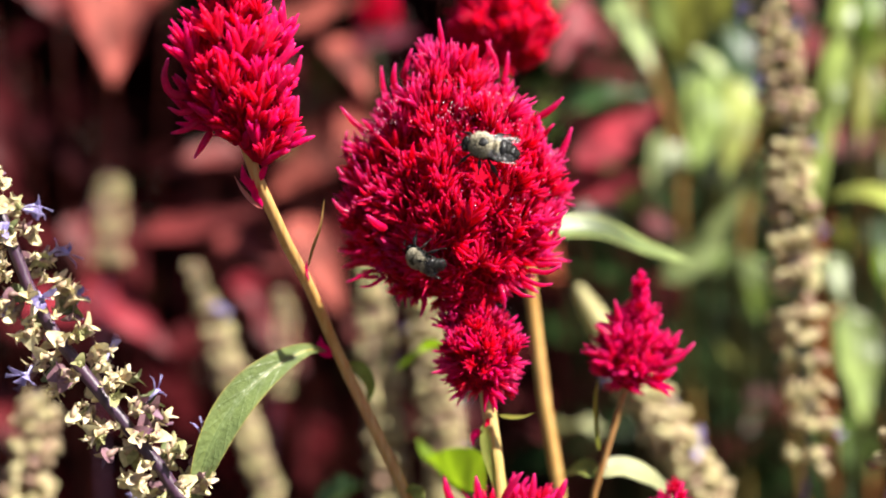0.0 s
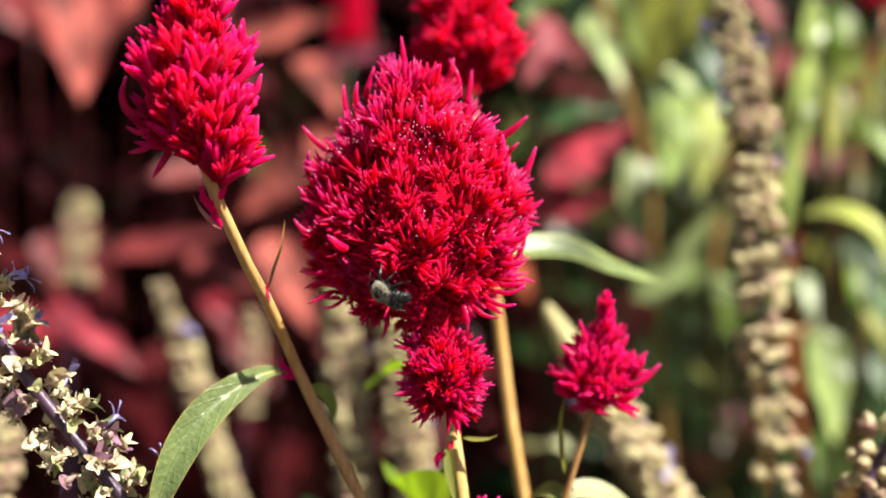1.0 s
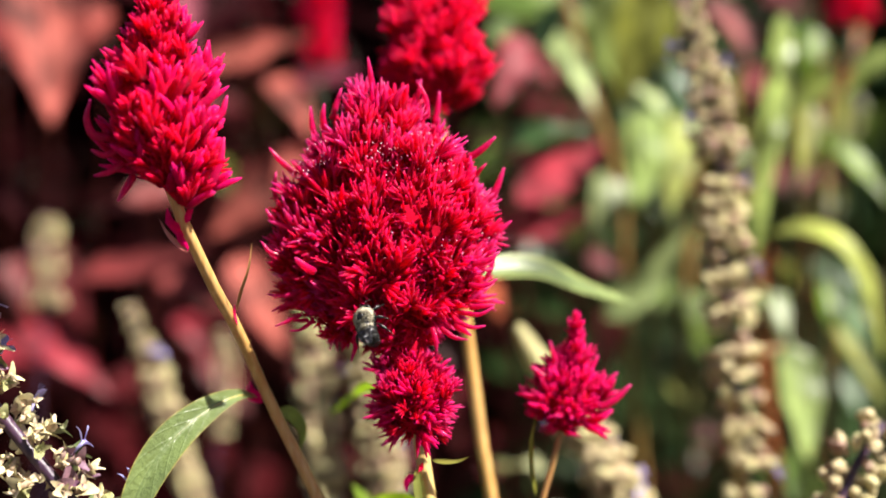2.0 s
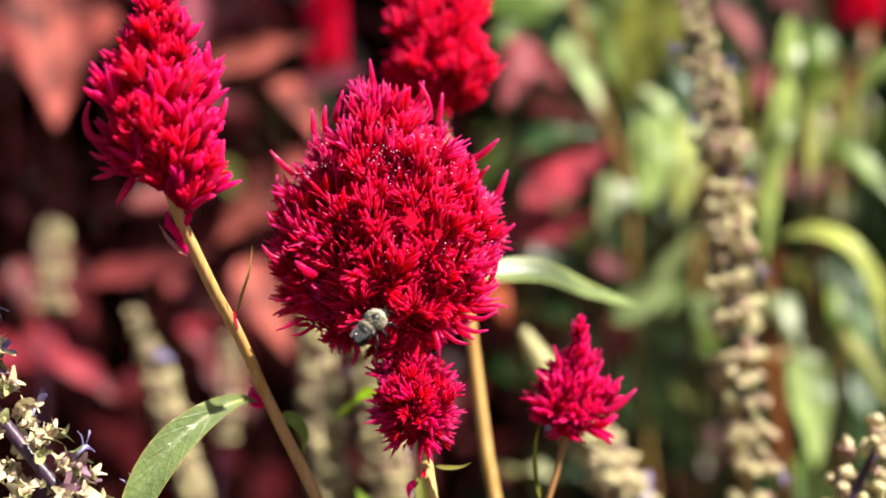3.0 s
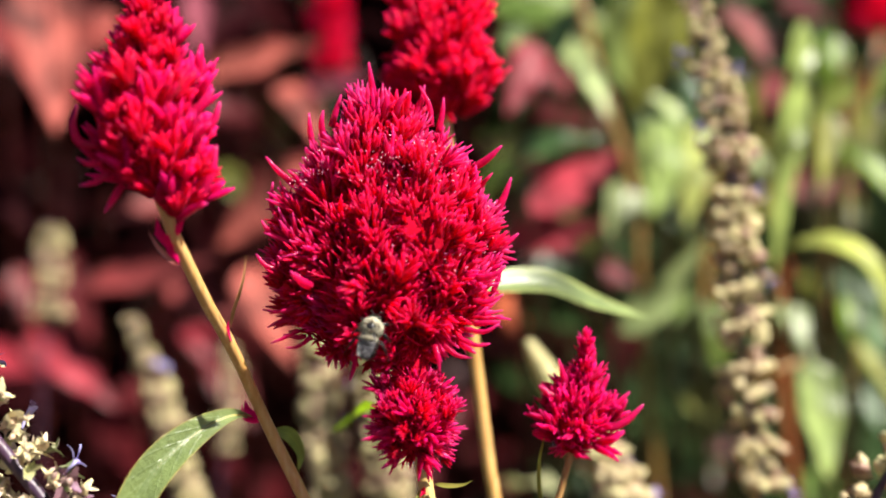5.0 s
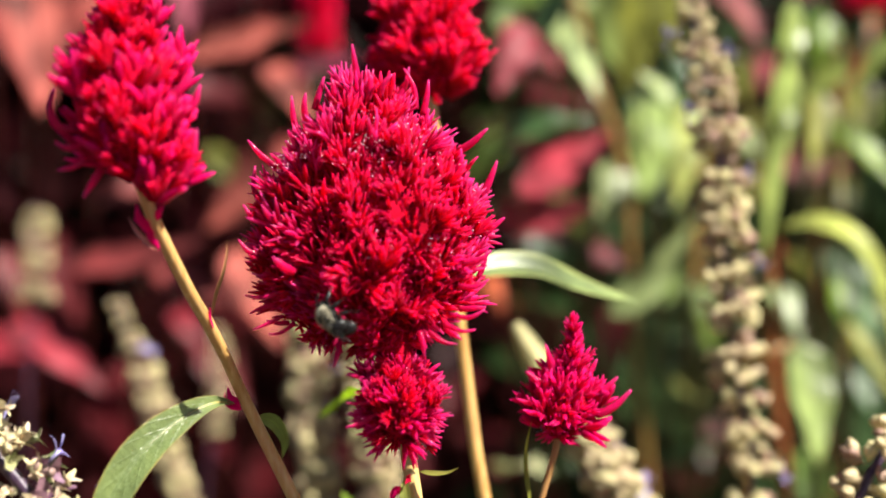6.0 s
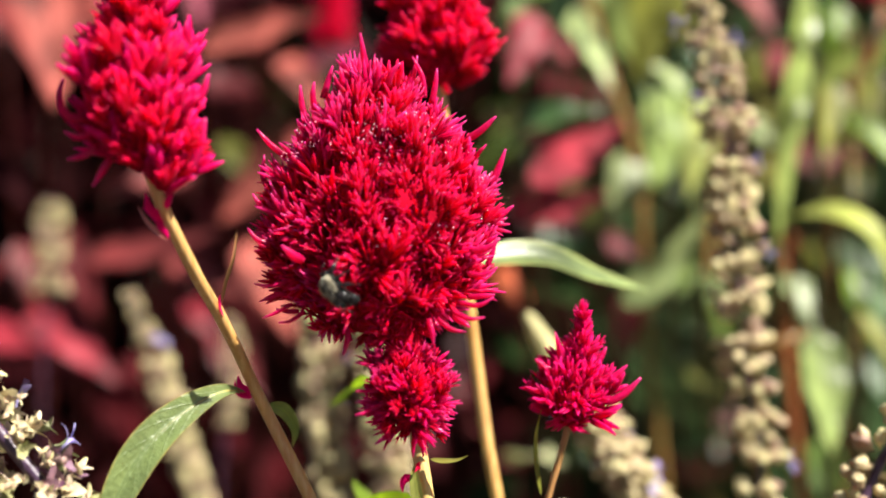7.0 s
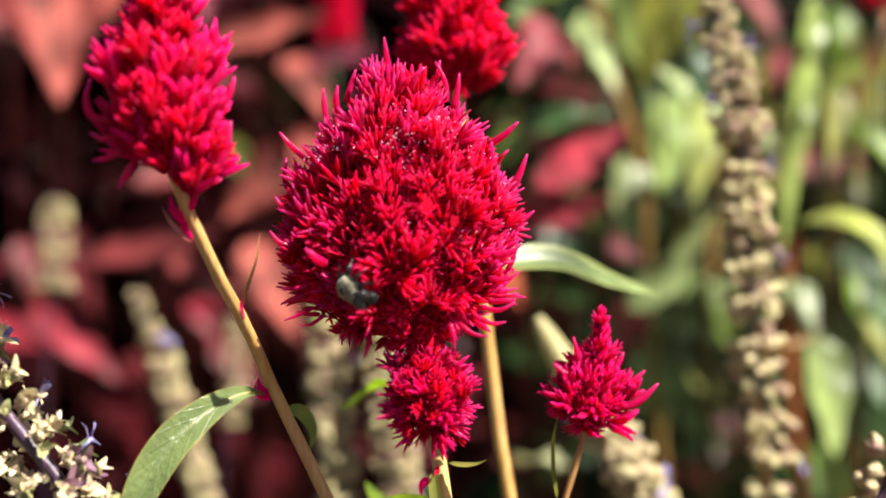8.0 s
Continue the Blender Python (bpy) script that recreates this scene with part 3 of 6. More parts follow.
# ---------------------------------------------------------------- celosias
def celosia_main():
    p = thing("celosia", (0.020, 0.352, 0.0), "tall crimson celosia with a big round feathery head and tan stem", "flower", "celosias")
    stem("stem", [(0.020, 0.352, -0.01), (0.017, 0.350, 0.25), (0.0140, 0.3505, 0.50), (0.0133, 0.3488, 0.6819), (0.0115, 0.3516, 0.6948), (0.0099, 0.3539, 0.7052), (0.0088, 0.3567, 0.7155), (0.0062, 0.3589, 0.7246), (0.0029, 0.3614, 0.7418)], 0.0026, 0.0017, STEM_STRAW, p, "tan stem, ribbed")
    flower_head(p, (0.0025, 0.3568, 0.7246), (0.0008, 0.3662, 0.7778), [(0, 0.0035), (0.05, 0.0105), (0.14, 0.0205), (0.32, 0.0258), (0.54, 0.0260), (0.71, 0.0212), (0.84, 0.0141), (0.94, 0.0074), (1.0, 0.0032)], 297, TUFTS + TUFTS_SMALL + TUFTS_STAR, 11, up=0.52, fill=3800, clumps=84, rim=TUFTS_SHEEN, crown=0.76,
                bulges=((-2.05, 0.60, -0.40, 0.66), (-1.7, 0.86, 0.14, 0.6), (-1.65, 0.45, 0.08, 0.45), (-2.35, 0.26, -0.16, 0.5), (-0.7, 0.5, 0.05, 0.6), (-3.05, 0.88, -0.24, 0.5)))
    anthers(p, (0.0025, 0.3568, 0.7246), (0.0008, 0.3662, 0.7778), [(0, 0.0035), (0.05, 0.0105), (0.14, 0.0205), (0.32, 0.0258), (0.54, 0.0262), (0.71, 0.0226), (0.84, 0.0172), (0.94, 0.0098), (1.0, 0.0038)], 330, 3)
    for pts, r in (
        ([(0.0008, 0.3599, 0.7792), (-0.0001, 0.3598, 0.7844), (-0.0010, 0.3598, 0.7906)], 0.00085),
        ([(0.0021, 0.3587, 0.7786), (0.0029, 0.3583, 0.7819), (0.0025, 0.3589, 0.7852)], 0.0008),
        ([(-0.0051, 0.3596, 0.7779), (-0.0050, 0.3592, 0.7812), (-0.0055, 0.3596, 0.7834)], 0.0007),
        ([(0.0047, 0.3599, 0.7792), (0.0057, 0.3594, 0.7821), (0.0076, 0.3597, 0.7842)], 0.0008),
        ([(-0.0110, 0.3590, 0.7741), (-0.0114, 0.3585, 0.7774), (-0.0110, 0.3590, 0.7803)], 0.0008),
        ([(-0.0025, 0.3616, 0.7778), (-0.0024, 0.3623, 0.7817), (-0.0029, 0.3619, 0.7849)], 0.0007),
        ([(-0.0095, 0.3634, 0.7764), (-0.0085, 0.3640, 0.7796), (-0.0073, 0.3647, 0.7834)], 0.0008),
        ([(-0.0133, 0.3635, 0.7711), (-0.0142, 0.3642, 0.7750), (-0.0145, 0.3650, 0.7793)], 0.0008),
        ([(0.0081, 0.3655, 0.7769), (0.0104, 0.3664, 0.7815), (0.0112, 0.3670, 0.7854)], 0.0008),
        ([(0.0127, 0.3644, 0.7763), (0.0122, 0.3652, 0.7809), (0.0101, 0.3660, 0.7852)], 0.0007),
        ([(0.0142, 0.3672, 0.7748), (0.0151, 0.3679, 0.7788), (0.0155, 0.3686, 0.7825)], 0.0008),
        ([(-0.0177, 0.3612, 0.7640), (-0.0211, 0.3617, 0.7666), (-0.0240, 0.3623, 0.7699)], 0.0008),
        ([(-0.0164, 0.3602, 0.7641), (-0.0176, 0.3595, 0.7659), (-0.0190, 0.3598, 0.7672)], 0.0006),
        ([(-0.0208, 0.3627, 0.7552), (-0.0230, 0.3634, 0.7591), (-0.0227, 0.3643, 0.7641)], 0.0008),
        ([(0.0219, 0.3608, 0.7673), (0.0248, 0.3601, 0.7693), (0.0281, 0.3597, 0.7724)], 0.0009),
        ([(0.0268, 0.3620, 0.7566), (0.0288, 0.3627, 0.7608), (0.0304, 0.3634, 0.7650)], 0.0009),
        ([(0.0268, 0.3606, 0.7487), (0.0294, 0.3609, 0.7507), (0.0320, 0.3613, 0.7527)], 0.0008),
        ([(0.0260, 0.3580, 0.7397), (0.0273, 0.3585, 0.7430), (0.0281, 0.3591, 0.7460)], 0.0007),
        ([(-0.0131, 0.3405, 0.7446), (-0.0146, 0.3387, 0.7458), (-0.0170, 0.3381, 0.7481)], 0.0011),
        ([(-0.0176, 0.3541, 0.7350), (-0.0203, 0.3540, 0.7346), (-0.0234, 0.3528, 0.7334)], 0.0006),
        ([(-0.0150, 0.3534, 0.7311), (-0.0176, 0.3534, 0.7311), (-0.0200, 0.3535, 0.7317)], 0.0006),
        ([(-0.0042, 0.3489, 0.7287), (-0.0042, 0.3475, 0.7263), (-0.0052, 0.3459, 0.7231)], 0.0007),
        ([(0.0216, 0.3499, 0.7345), (0.0244, 0.3490, 0.7349), (0.0273, 0.3490, 0.7352)], 0.0007),
        ([(0.0184, 0.3493, 0.7306), (0.0203, 0.3481, 0.7295), (0.0219, 0.3469, 0.7286)], 0.0008),
        ([(0.0193, 0.3439, 0.7346), (0.0235, 0.3428, 0.7342), (0.0268, 0.3431, 0.7358)], 0.00062),
        ([(0.0180, 0.3435, 0.7328), (0.0218, 0.3423, 0.7314), (0.0248, 0.3423, 0.7317)], 0.00062),
        ([(0.0149, 0.3442, 0.7310), (0.0180, 0.3429, 0.7290), (0.0210, 0.3428, 0.7285)], 0.00062),
        ([(0.0212, 0.3449, 0.7406), (0.0248, 0.3439, 0.7405), (0.0276, 0.3442, 0.7420)], 0.00062),
        ([(0.0130, 0.3442, 0.7310), (0.0138, 0.3427, 0.7283), (0.0140, 0.3423, 0.7257)], 0.0007),
        ([(0.0220, 0.3467, 0.7449), (0.0257, 0.3459, 0.7459), (0.0282, 0.3462, 0.7479)], 0.0008),
        ([(-0.0168, 0.3516, 0.7381), (-0.0207, 0.3504, 0.7373), (-0.0242, 0.3505, 0.7378)], 0.0006),
        ([(-0.0162, 0.3507, 0.7332), (-0.0198, 0.3494, 0.7316), (-0.0224, 0.3493, 0.7306)], 0.0005),
        ([(-0.0135, 0.3495, 0.7319), (-0.0167, 0.3481, 0.7300), (-0.0190, 0.3481, 0.7298)], 0.0005),
        ([(-0.0189, 0.3551, 0.7521), (-0.0225, 0.3544, 0.7538), (-0.0245, 0.3549, 0.7567)], 0.0008),
        ([(-0.0195, 0.3530, 0.7459), (-0.0233, 0.3522, 0.7470), (-0.0255, 0.3526, 0.7496)], 0.0007),
    ):
        long_floret(p, pts, r)
    # the small head below, on the same stem
    stem("neck", [(0.0061, 0.3515, 0.7295), (0.0077, 0.3502, 0.7251), (0.0088, 0.3489, 0.7207)], 0.0040, 0.0036, CORE, p, n=8)
    flower_head(p, (0.0092, 0.3464, 0.7062), (0.0082, 0.3491, 0.7221), [(0, 0.0025), (0.15, 0.0056), (0.4, 0.0077), (0.65, 0.0070), (0.85, 0.0050), (1, 0.004)], 84, TUFTS_SMALL + TUFTS_STAR + TUFTS_PINK[:3], 21, up=0.40, size=0.68, core=0.86, fill=800, clumps=20, clump_size=0.0042, clump_rise=0.0016, rim=TUFTS_SHEEN)
    flower_head(p, (0.0082, 0.3490, 0.7200), (0.0064, 0.3514, 0.7289), [(0, 0.0040), (0.5, 0.0042), (1, 0.0050)], 22, TUFTS_SMALL, 22, up=0.2, size=0.6, fill=120)
    anthers(p, (0.0090, 0.3463, 0.7059), (0.0077, 0.3493, 0.7231), [(0, 0.004), (0.15, 0.0070), (0.4, 0.0088), (0.65, 0.0079), (1, 0.005)], 40, 4)
    for pts, r in (
        ([(0.0035, 0.3457, 0.7195), (0.0002, 0.3460, 0.7208), (-0.0027, 0.3460, 0.7213)], 0.0006),
        ([(0.0042, 0.3426, 0.7136), (0.0002, 0.3413, 0.7119), (-0.0027, 0.3403, 0.7114)], 0.0006),
        ([(0.0035, 0.3431, 0.7162), (0.0002, 0.3421, 0.7161), (-0.0025, 0.3411, 0.7164)], 0.0006),
        ([(0.0139, 0.3455, 0.7182), (0.0168, 0.3455, 0.7184), (0.0190, 0.3457, 0.7192)], 0.0006),
        ([(0.0022, 0.3465, 0.7179), (0.0022, 0.3470, 0.7212), (0.0013, 0.3475, 0.7241)], 0.0006),
        ([(0.0125, 0.3420, 0.7098), (0.0137, 0.3410, 0.7098), (0.0150, 0.3402, 0.7106)], 0.0006),
    ):
        long_floret(p, pts, r)
    leaf(p, [(0.0130, 0.3493, 0.6989), (0.0159, 0.3477, 0.6988), (0.0192, 0.3473, 0.6992), (0.0213, 0.3470, 0.7003)], 0.0016, (0, -0.5, 1), OLIVE_LEAF, "narrow curled leaflet, green with a reddish tip", "leaflet", cells=4)
    leaf(p, [(0.0095, 0.3490, 0.6973), (0.0102, 0.3456, 0.6925), (0.0115, 0.3425, 0.6867), (0.0125, 0.3416, 0.6816)], 0.0030, (-0.5, -1, 0.3), PALE_LEAF, "slender pale green leaf folded along the stem", cells=4)
    leaf(p, [(0.0093, 0.3489, 0.6940), (0.0081, 0.3481, 0.6951), (0.0071, 0.3479, 0.6940), (0.0071, 0.3475, 0.6919)], 0.0019, (-0.3, -1, 0.2), MAGENTA, "crimson bract", "bract", cells=4)
    leaf(p, [(0.0103, 0.3494, 0.6966), (0.0108, 0.3476, 0.6981), (0.0097, 0.3463, 0.6968)], 0.0016, (-0.3, -1, 0.2), SCARLET, "", "bract", cells=4, n=6)
    leaf(p, [(0.0104, 0.3502, 0.6786), (0.0045, 0.3831, 0.6690), (-0.0022, 0.4130, 0.6659), (-0.0074, 0.4239, 0.6702)], 0.0230, (0.5, -0.85, 0.3), LIME_LEAF, "broad bright green leaf")
    leaf(p, [(0.0086, 0.3563, 0.7073), (0.0023, 0.3894, 0.7048), (-0.0053, 0.4185, 0.6973), (-0.0140, 0.4322, 0.6884)], 0.0095, (0.3, -0.8, 0.5), LIME_LEAF, "narrow bright green leaf")


def celosia_left():
    p = thing("celosia", (-0.004, 0.360, 0.0), "crimson celosia with a pointed plume on a leaning tan stem", "flower", "celosias")
    stem("stem", [(-0.004, 0.360, -0.01), (-0.0035, 0.362, 0.30), (-0.0055, 0.364, 0.55), (-0.0053, 0.3548, 0.6699), (-0.0090, 0.3557, 0.6778), (-0.0168, 0.3576, 0.6942), (-0.0248, 0.3590, 0.7108), (-0.0308, 0.3513, 0.7288), (-0.0359, 0.3427, 0.7423), (-0.0400, 0.3376, 0.7545), (-0.0434, 0.3362, 0.7632), (-0.0450, 0.3366, 0.7769)], 0.0020, 0.0013, STEM, p, "slender tan stem", n=80)
    flower_head(p, (-0.0437, 0.3352, 0.7640), (-0.0467, 0.3424, 0.8037), [(0, 0.0026), (0.07, 0.0060), (0.18, 0.0090), (0.38, 0.0092), (0.6, 0.0072), (0.78, 0.0044), (0.92, 0.0020), (1, 0.0006)], 96, TUFTS_RED + TUFTS_RED + TUFTS_SOFT[:3], 31, clumps=26, clump_size=0.0060, clump_rise=0.0024, up=0.72, size=0.86, taper=0.35, depth=0.9, core=0.84, fill=2000, fill_mat=SCARLET, rim=TUFTS_SOFT)
    flower_head(p, (-0.0401, 0.3336, 0.7598), (-0.0357, 0.3352, 0.7740), [(0, 0.002), (0.3, 0.0044), (0.6, 0.0042), (1, 0.001)], 26, TUFTS_RED + TUFTS_SOFT, 32, up=0.75, size=0.74, fill=160, fill_mat=SCARLET)
    for pts, r in (
        ([(-0.0548, 0.3362, 0.7745), (-0.0589, 0.3353, 0.7751), (-0.0604, 0.3360, 0.7788), (-0.0595, 0.3367, 0.7826)], 0.0011),
        ([(-0.0504, 0.3339, 0.7667), (-0.0520, 0.3325, 0.7640), (-0.0537, 0.3320, 0.7614)], 0.0009),
        ([(-0.0535, 0.3349, 0.7721), (-0.0566, 0.3336, 0.7710), (-0.0593, 0.3339, 0.7722)], 0.0008),
        ([(-0.0528, 0.3343, 0.7692), (-0.0557, 0.3330, 0.7674), (-0.0588, 0.3329, 0.7667)], 0.0008),
        ([(-0.0370, 0.3373, 0.7805), (-0.0340, 0.3377, 0.7830), (-0.0321, 0.3382, 0.7859)], 0.0011),
        ([(-0.0352, 0.3366, 0.7769), (-0.0321, 0.3371, 0.7793), (-0.0307, 0.3378, 0.7832)], 0.0010),
        ([(-0.0344, 0.3334, 0.7643), (-0.0323, 0.3343, 0.7692), (-0.0313, 0.3353, 0.7746)], 0.0010),
        ([(-0.0375, 0.3333, 0.7637), (-0.0350, 0.3322, 0.7626), (-0.0330, 0.3323, 0.7631)], 0.0009),
        ([(-0.0517, 0.3390, 0.7902), (-0.0544, 0.3392, 0.7917), (-0.0569, 0.3396, 0.7934)], 0.0009),
        ([(-0.0413, 0.3390, 0.7902), (-0.0393, 0.3393, 0.7919), (-0.0372, 0.3397, 0.7941)], 0.0010),
    ):
        long_floret(p, pts, r)
    # bracts under the head and at the nodes
    for pts, w in (
        ([(-0.0413, 0.3357, 0.7548), (-0.0431, 0.3350, 0.7564), (-0.0439, 0.3355, 0.7595)], 0.0020),
        ([(-0.0404, 0.3354, 0.7529), (-0.0422, 0.3348, 0.7550), (-0.0443, 0.3341, 0.7567)], 0.0017),
        ([(-0.0400, 0.3359, 0.7560), (-0.0390, 0.3353, 0.7585), (-0.0380, 0.3357, 0.7605)], 0.0017),
        ([(-0.0398, 0.3366, 0.7499), (-0.0411, 0.3354, 0.7529), (-0.0414, 0.3350, 0.7564)], 0.0020),
        ([(-0.0311, 0.3494, 0.7306), (-0.0314, 0.3477, 0.7334), (-0.0311, 0.3470, 0.7361)], 0.0014),
        ([(-0.0261, 0.3581, 0.7116), (-0.0285, 0.3573, 0.7137), (-0.0290, 0.3565, 0.7164)], 0.0020),
        ([(-0.0261, 0.3579, 0.7108), (-0.0292, 0.3562, 0.7126), (-0.0297, 0.3565, 0.7153)], 0.0014),
    ):
        leaf(p, pts, w, (-0.3, -1, 0.3), MAGENTA, "", "bract", n=7, cells=4, petiole=False)
    leaf(p, [(-0.0398, 0.3365, 0.7497), (-0.0423, 0.3353, 0.7520), (-0.0440, 0.3346, 0.7543), (-0.0456, 0.3352, 0.7571)], 0.0012, (0.5, -1, 0.3), STEM_RED, "thin dry brown leaflet", "leaflet", cells=4, n=10)
    leaf(p, [(-0.0311, 0.3481, 0.7338), (-0.0296, 0.3453, 0.7393), (-0.0276, 0.3433, 0.7448), (-0.0266, 0.3430, 0.7508)], 0.0009, (0.6, -1, 0.2), STEM_OLIVE, "thin upright reddish green leaflet", "leaflet", cells=4, n=10)
    leaf(p, [(-0.0270, 0.3586, 0.7117), (-0.0313, 0.3533, 0.7136), (-0.0369, 0.3480, 0.7122), (-0.0449, 0.3410, 0.7068), (-0.0505, 0.3366, 0.6993), (-0.0550, 0.3337, 0.6883), (-0.0566, 0.3338, 0.6776)], 0.0086, (0.35, -0.72, 0.6), GREEN_LEAF, "long arching lance-shaped green leaf", n=26, fold=0.62, wave=0.014, cells=8, base=1.12, power=1.0)
    leaf(p, [(-0.0231, 0.3606, 0.7083), (-0.0198, 0.3652, 0.7057), (-0.0177, 0.3674, 0.7009), (-0.0184, 0.3686, 0.6962)], 0.0034, (0.2, -0.95, 0.2), PALE_LEAF, "small bluish green leaf", base=0.7)
    leaf(p, [(-0.0084, 0.3555, 0.6767), (-0.0066, 0.3534, 0.6792), (-0.0056, 0.3501, 0.6779), (-0.0048, 0.3484, 0.6736)], 0.0038, (0.3, -1, 0.4), PALE_LEAF, "small pale green leaf")


def celosia_right():
    p = thing("celosia", (0.030, 0.380, 0.0), "small young celosia with a pointed crimson head", "flower", "celosias")
    stem("stem", [(0.030, 0.380, -0.01), (0.031, 0.378, 0.30), (0.033, 0.378, 0.55), (0.0368, 0.3670, 0.6698), (0.0401, 0.3686, 0.6817), (0.0429, 0.3698, 0.6916), (0.0450, 0.3706, 0.6993), (0.0469, 0.3719, 0.7090)], 0.0015, 0.0008, STEM_OLIVE, p, "thin tan stem, red towards the head")
    flower_head(p, (0.0453, 0.3702, 0.6994), (0.0486, 0.3728, 0.7257), [(0, 0.002), (0.12, 0.0060), (0.30, 0.0090), (0.5, 0.0056), (0.68, 0.0030), (0.85, 0.0014), (1, 0.0004)], 50, TUFTS_PINK + TUFTS_SOFT, 41, up=0.50, size=0.74, taper=0.35, fill=300, fill_mat=MAGENTA)
    for pts, r in (
        ([(0.0535, 0.3682, 0.7057), (0.0577, 0.3686, 0.7078), (0.0617, 0.3692, 0.7115)], 0.0010),
        ([(0.0521, 0.3689, 0.7098), (0.0556, 0.3693, 0.7118), (0.0586, 0.3698, 0.7144)], 0.0009),
        ([(0.0416, 0.3677, 0.7086), (0.0382, 0.3678, 0.7089), (0.0351, 0.3680, 0.7100)], 0.0008),
        ([(0.0424, 0.3694, 0.7125), (0.0396, 0.3697, 0.7141), (0.0374, 0.3700, 0.7160)], 0.0009),
        ([(0.0438, 0.3699, 0.7152), (0.0430, 0.3705, 0.7186), (0.0421, 0.3711, 0.7220)], 0.0008),
        ([(0.0486, 0.3718, 0.7205), (0.0486, 0.3724, 0.7239), (0.0485, 0.3730, 0.7273)], 0.0009),
        ([(0.0516, 0.3708, 0.7143), (0.0530, 0.3711, 0.7164), (0.0539, 0.3715, 0.7183)], 0.0008),
    ):
        long_floret(p, pts, r)
    leaf(p, [(0.0388, 0.3684, 0.6840), (0.0376, 0.3677, 0.6914), (0.0375, 0.3680, 0.6986), (0.0389, 0.3691, 0.7047)], 0.0013, (0.6, -1, 0.2), OLIVE_LEAF, "thin upright olive leaflet", "leaflet", cells=4, n=10)
    leaf(p, [(0.0385, 0.3683, 0.6774), (0.0434, 0.3725, 0.6783), (0.0510, 0.3761, 0.6753), (0.0631, 0.3824, 0.6651)], 0.0075, (0.0, -0.55, 0.85), CREAM_LEAF, "pale green arching leaf", n=16)
    leaf(p, [(0.0382, 0.3682, 0.6770), (0.0363, 0.3725, 0.6780), (0.0331, 0.3763, 0.6767), (0.0294, 0.3835, 0.6716)], 0.0065, (0.0, -0.55, 0.85), PALE_LEAF, "pale green leaf", n=12)


def celosia_behind():
    p = thing("celosia", (0.034, 0.405, 0.0), "scarlet celosia plume on a straight golden stem behind the big head", "flower", "celosias")
    stem("stem", [(0.034, 0.405, -0.01), (0.034, 0.405, 0.30), (0.0335, 0.406, 0.55), (0.0319, 0.4060, 0.6609), (0.0285, 0.4095, 0.6807), (0.0250, 0.4144, 0.7082), (0.0219, 0.4187, 0.7326), (0.0180, 0.4240, 0.7632), (0.0155, 0.4278, 0.7846)], 0.0022, 0.0017, STEM_BROWN, p, "straight golden tan stem", n=70)
    flower_head(p, (0.0169, 0.4260, 0.7742), (0.0136, 0.4337, 0.8182), [(0, 0.003), (0.10, 0.0095), (0.3, 0.0130), (0.55, 0.0108), (0.8, 0.0062), (1, 0.001)], 105, TUFTS_RED, 51, up=0.68, size=1.0, fill=500, fill_mat=SCARLET)
    for pts, r in (
        ([(0.0224, 0.4234, 0.7824), (0.0263, 0.4239, 0.7855), (0.0286, 0.4243, 0.7874)], 0.0011),
        ([(0.0232, 0.4243, 0.7877), (0.0263, 0.4247, 0.7900), (0.0280, 0.4251, 0.7920)], 0.0010),
        ([(0.0177, 0.4203, 0.7765), (0.0185, 0.4199, 0.7742), (0.0196, 0.4200, 0.7745)], 0.0009),
    ):
        long_floret(p, pts, r, SCARLET)
    leaf(p, [(0.0219, 0.4180, 0.7288), (0.0316, 0.4244, 0.7304), (0.0440, 0.4303, 0.7295), (0.0578, 0.4373, 0.7231), (0.0751, 0.4473, 0.7166)], 0.0084, (0.1, -0.65, 0.7), ARCH_LEAF, "arching pale-edged green leaf", n=20, fold=0.35)


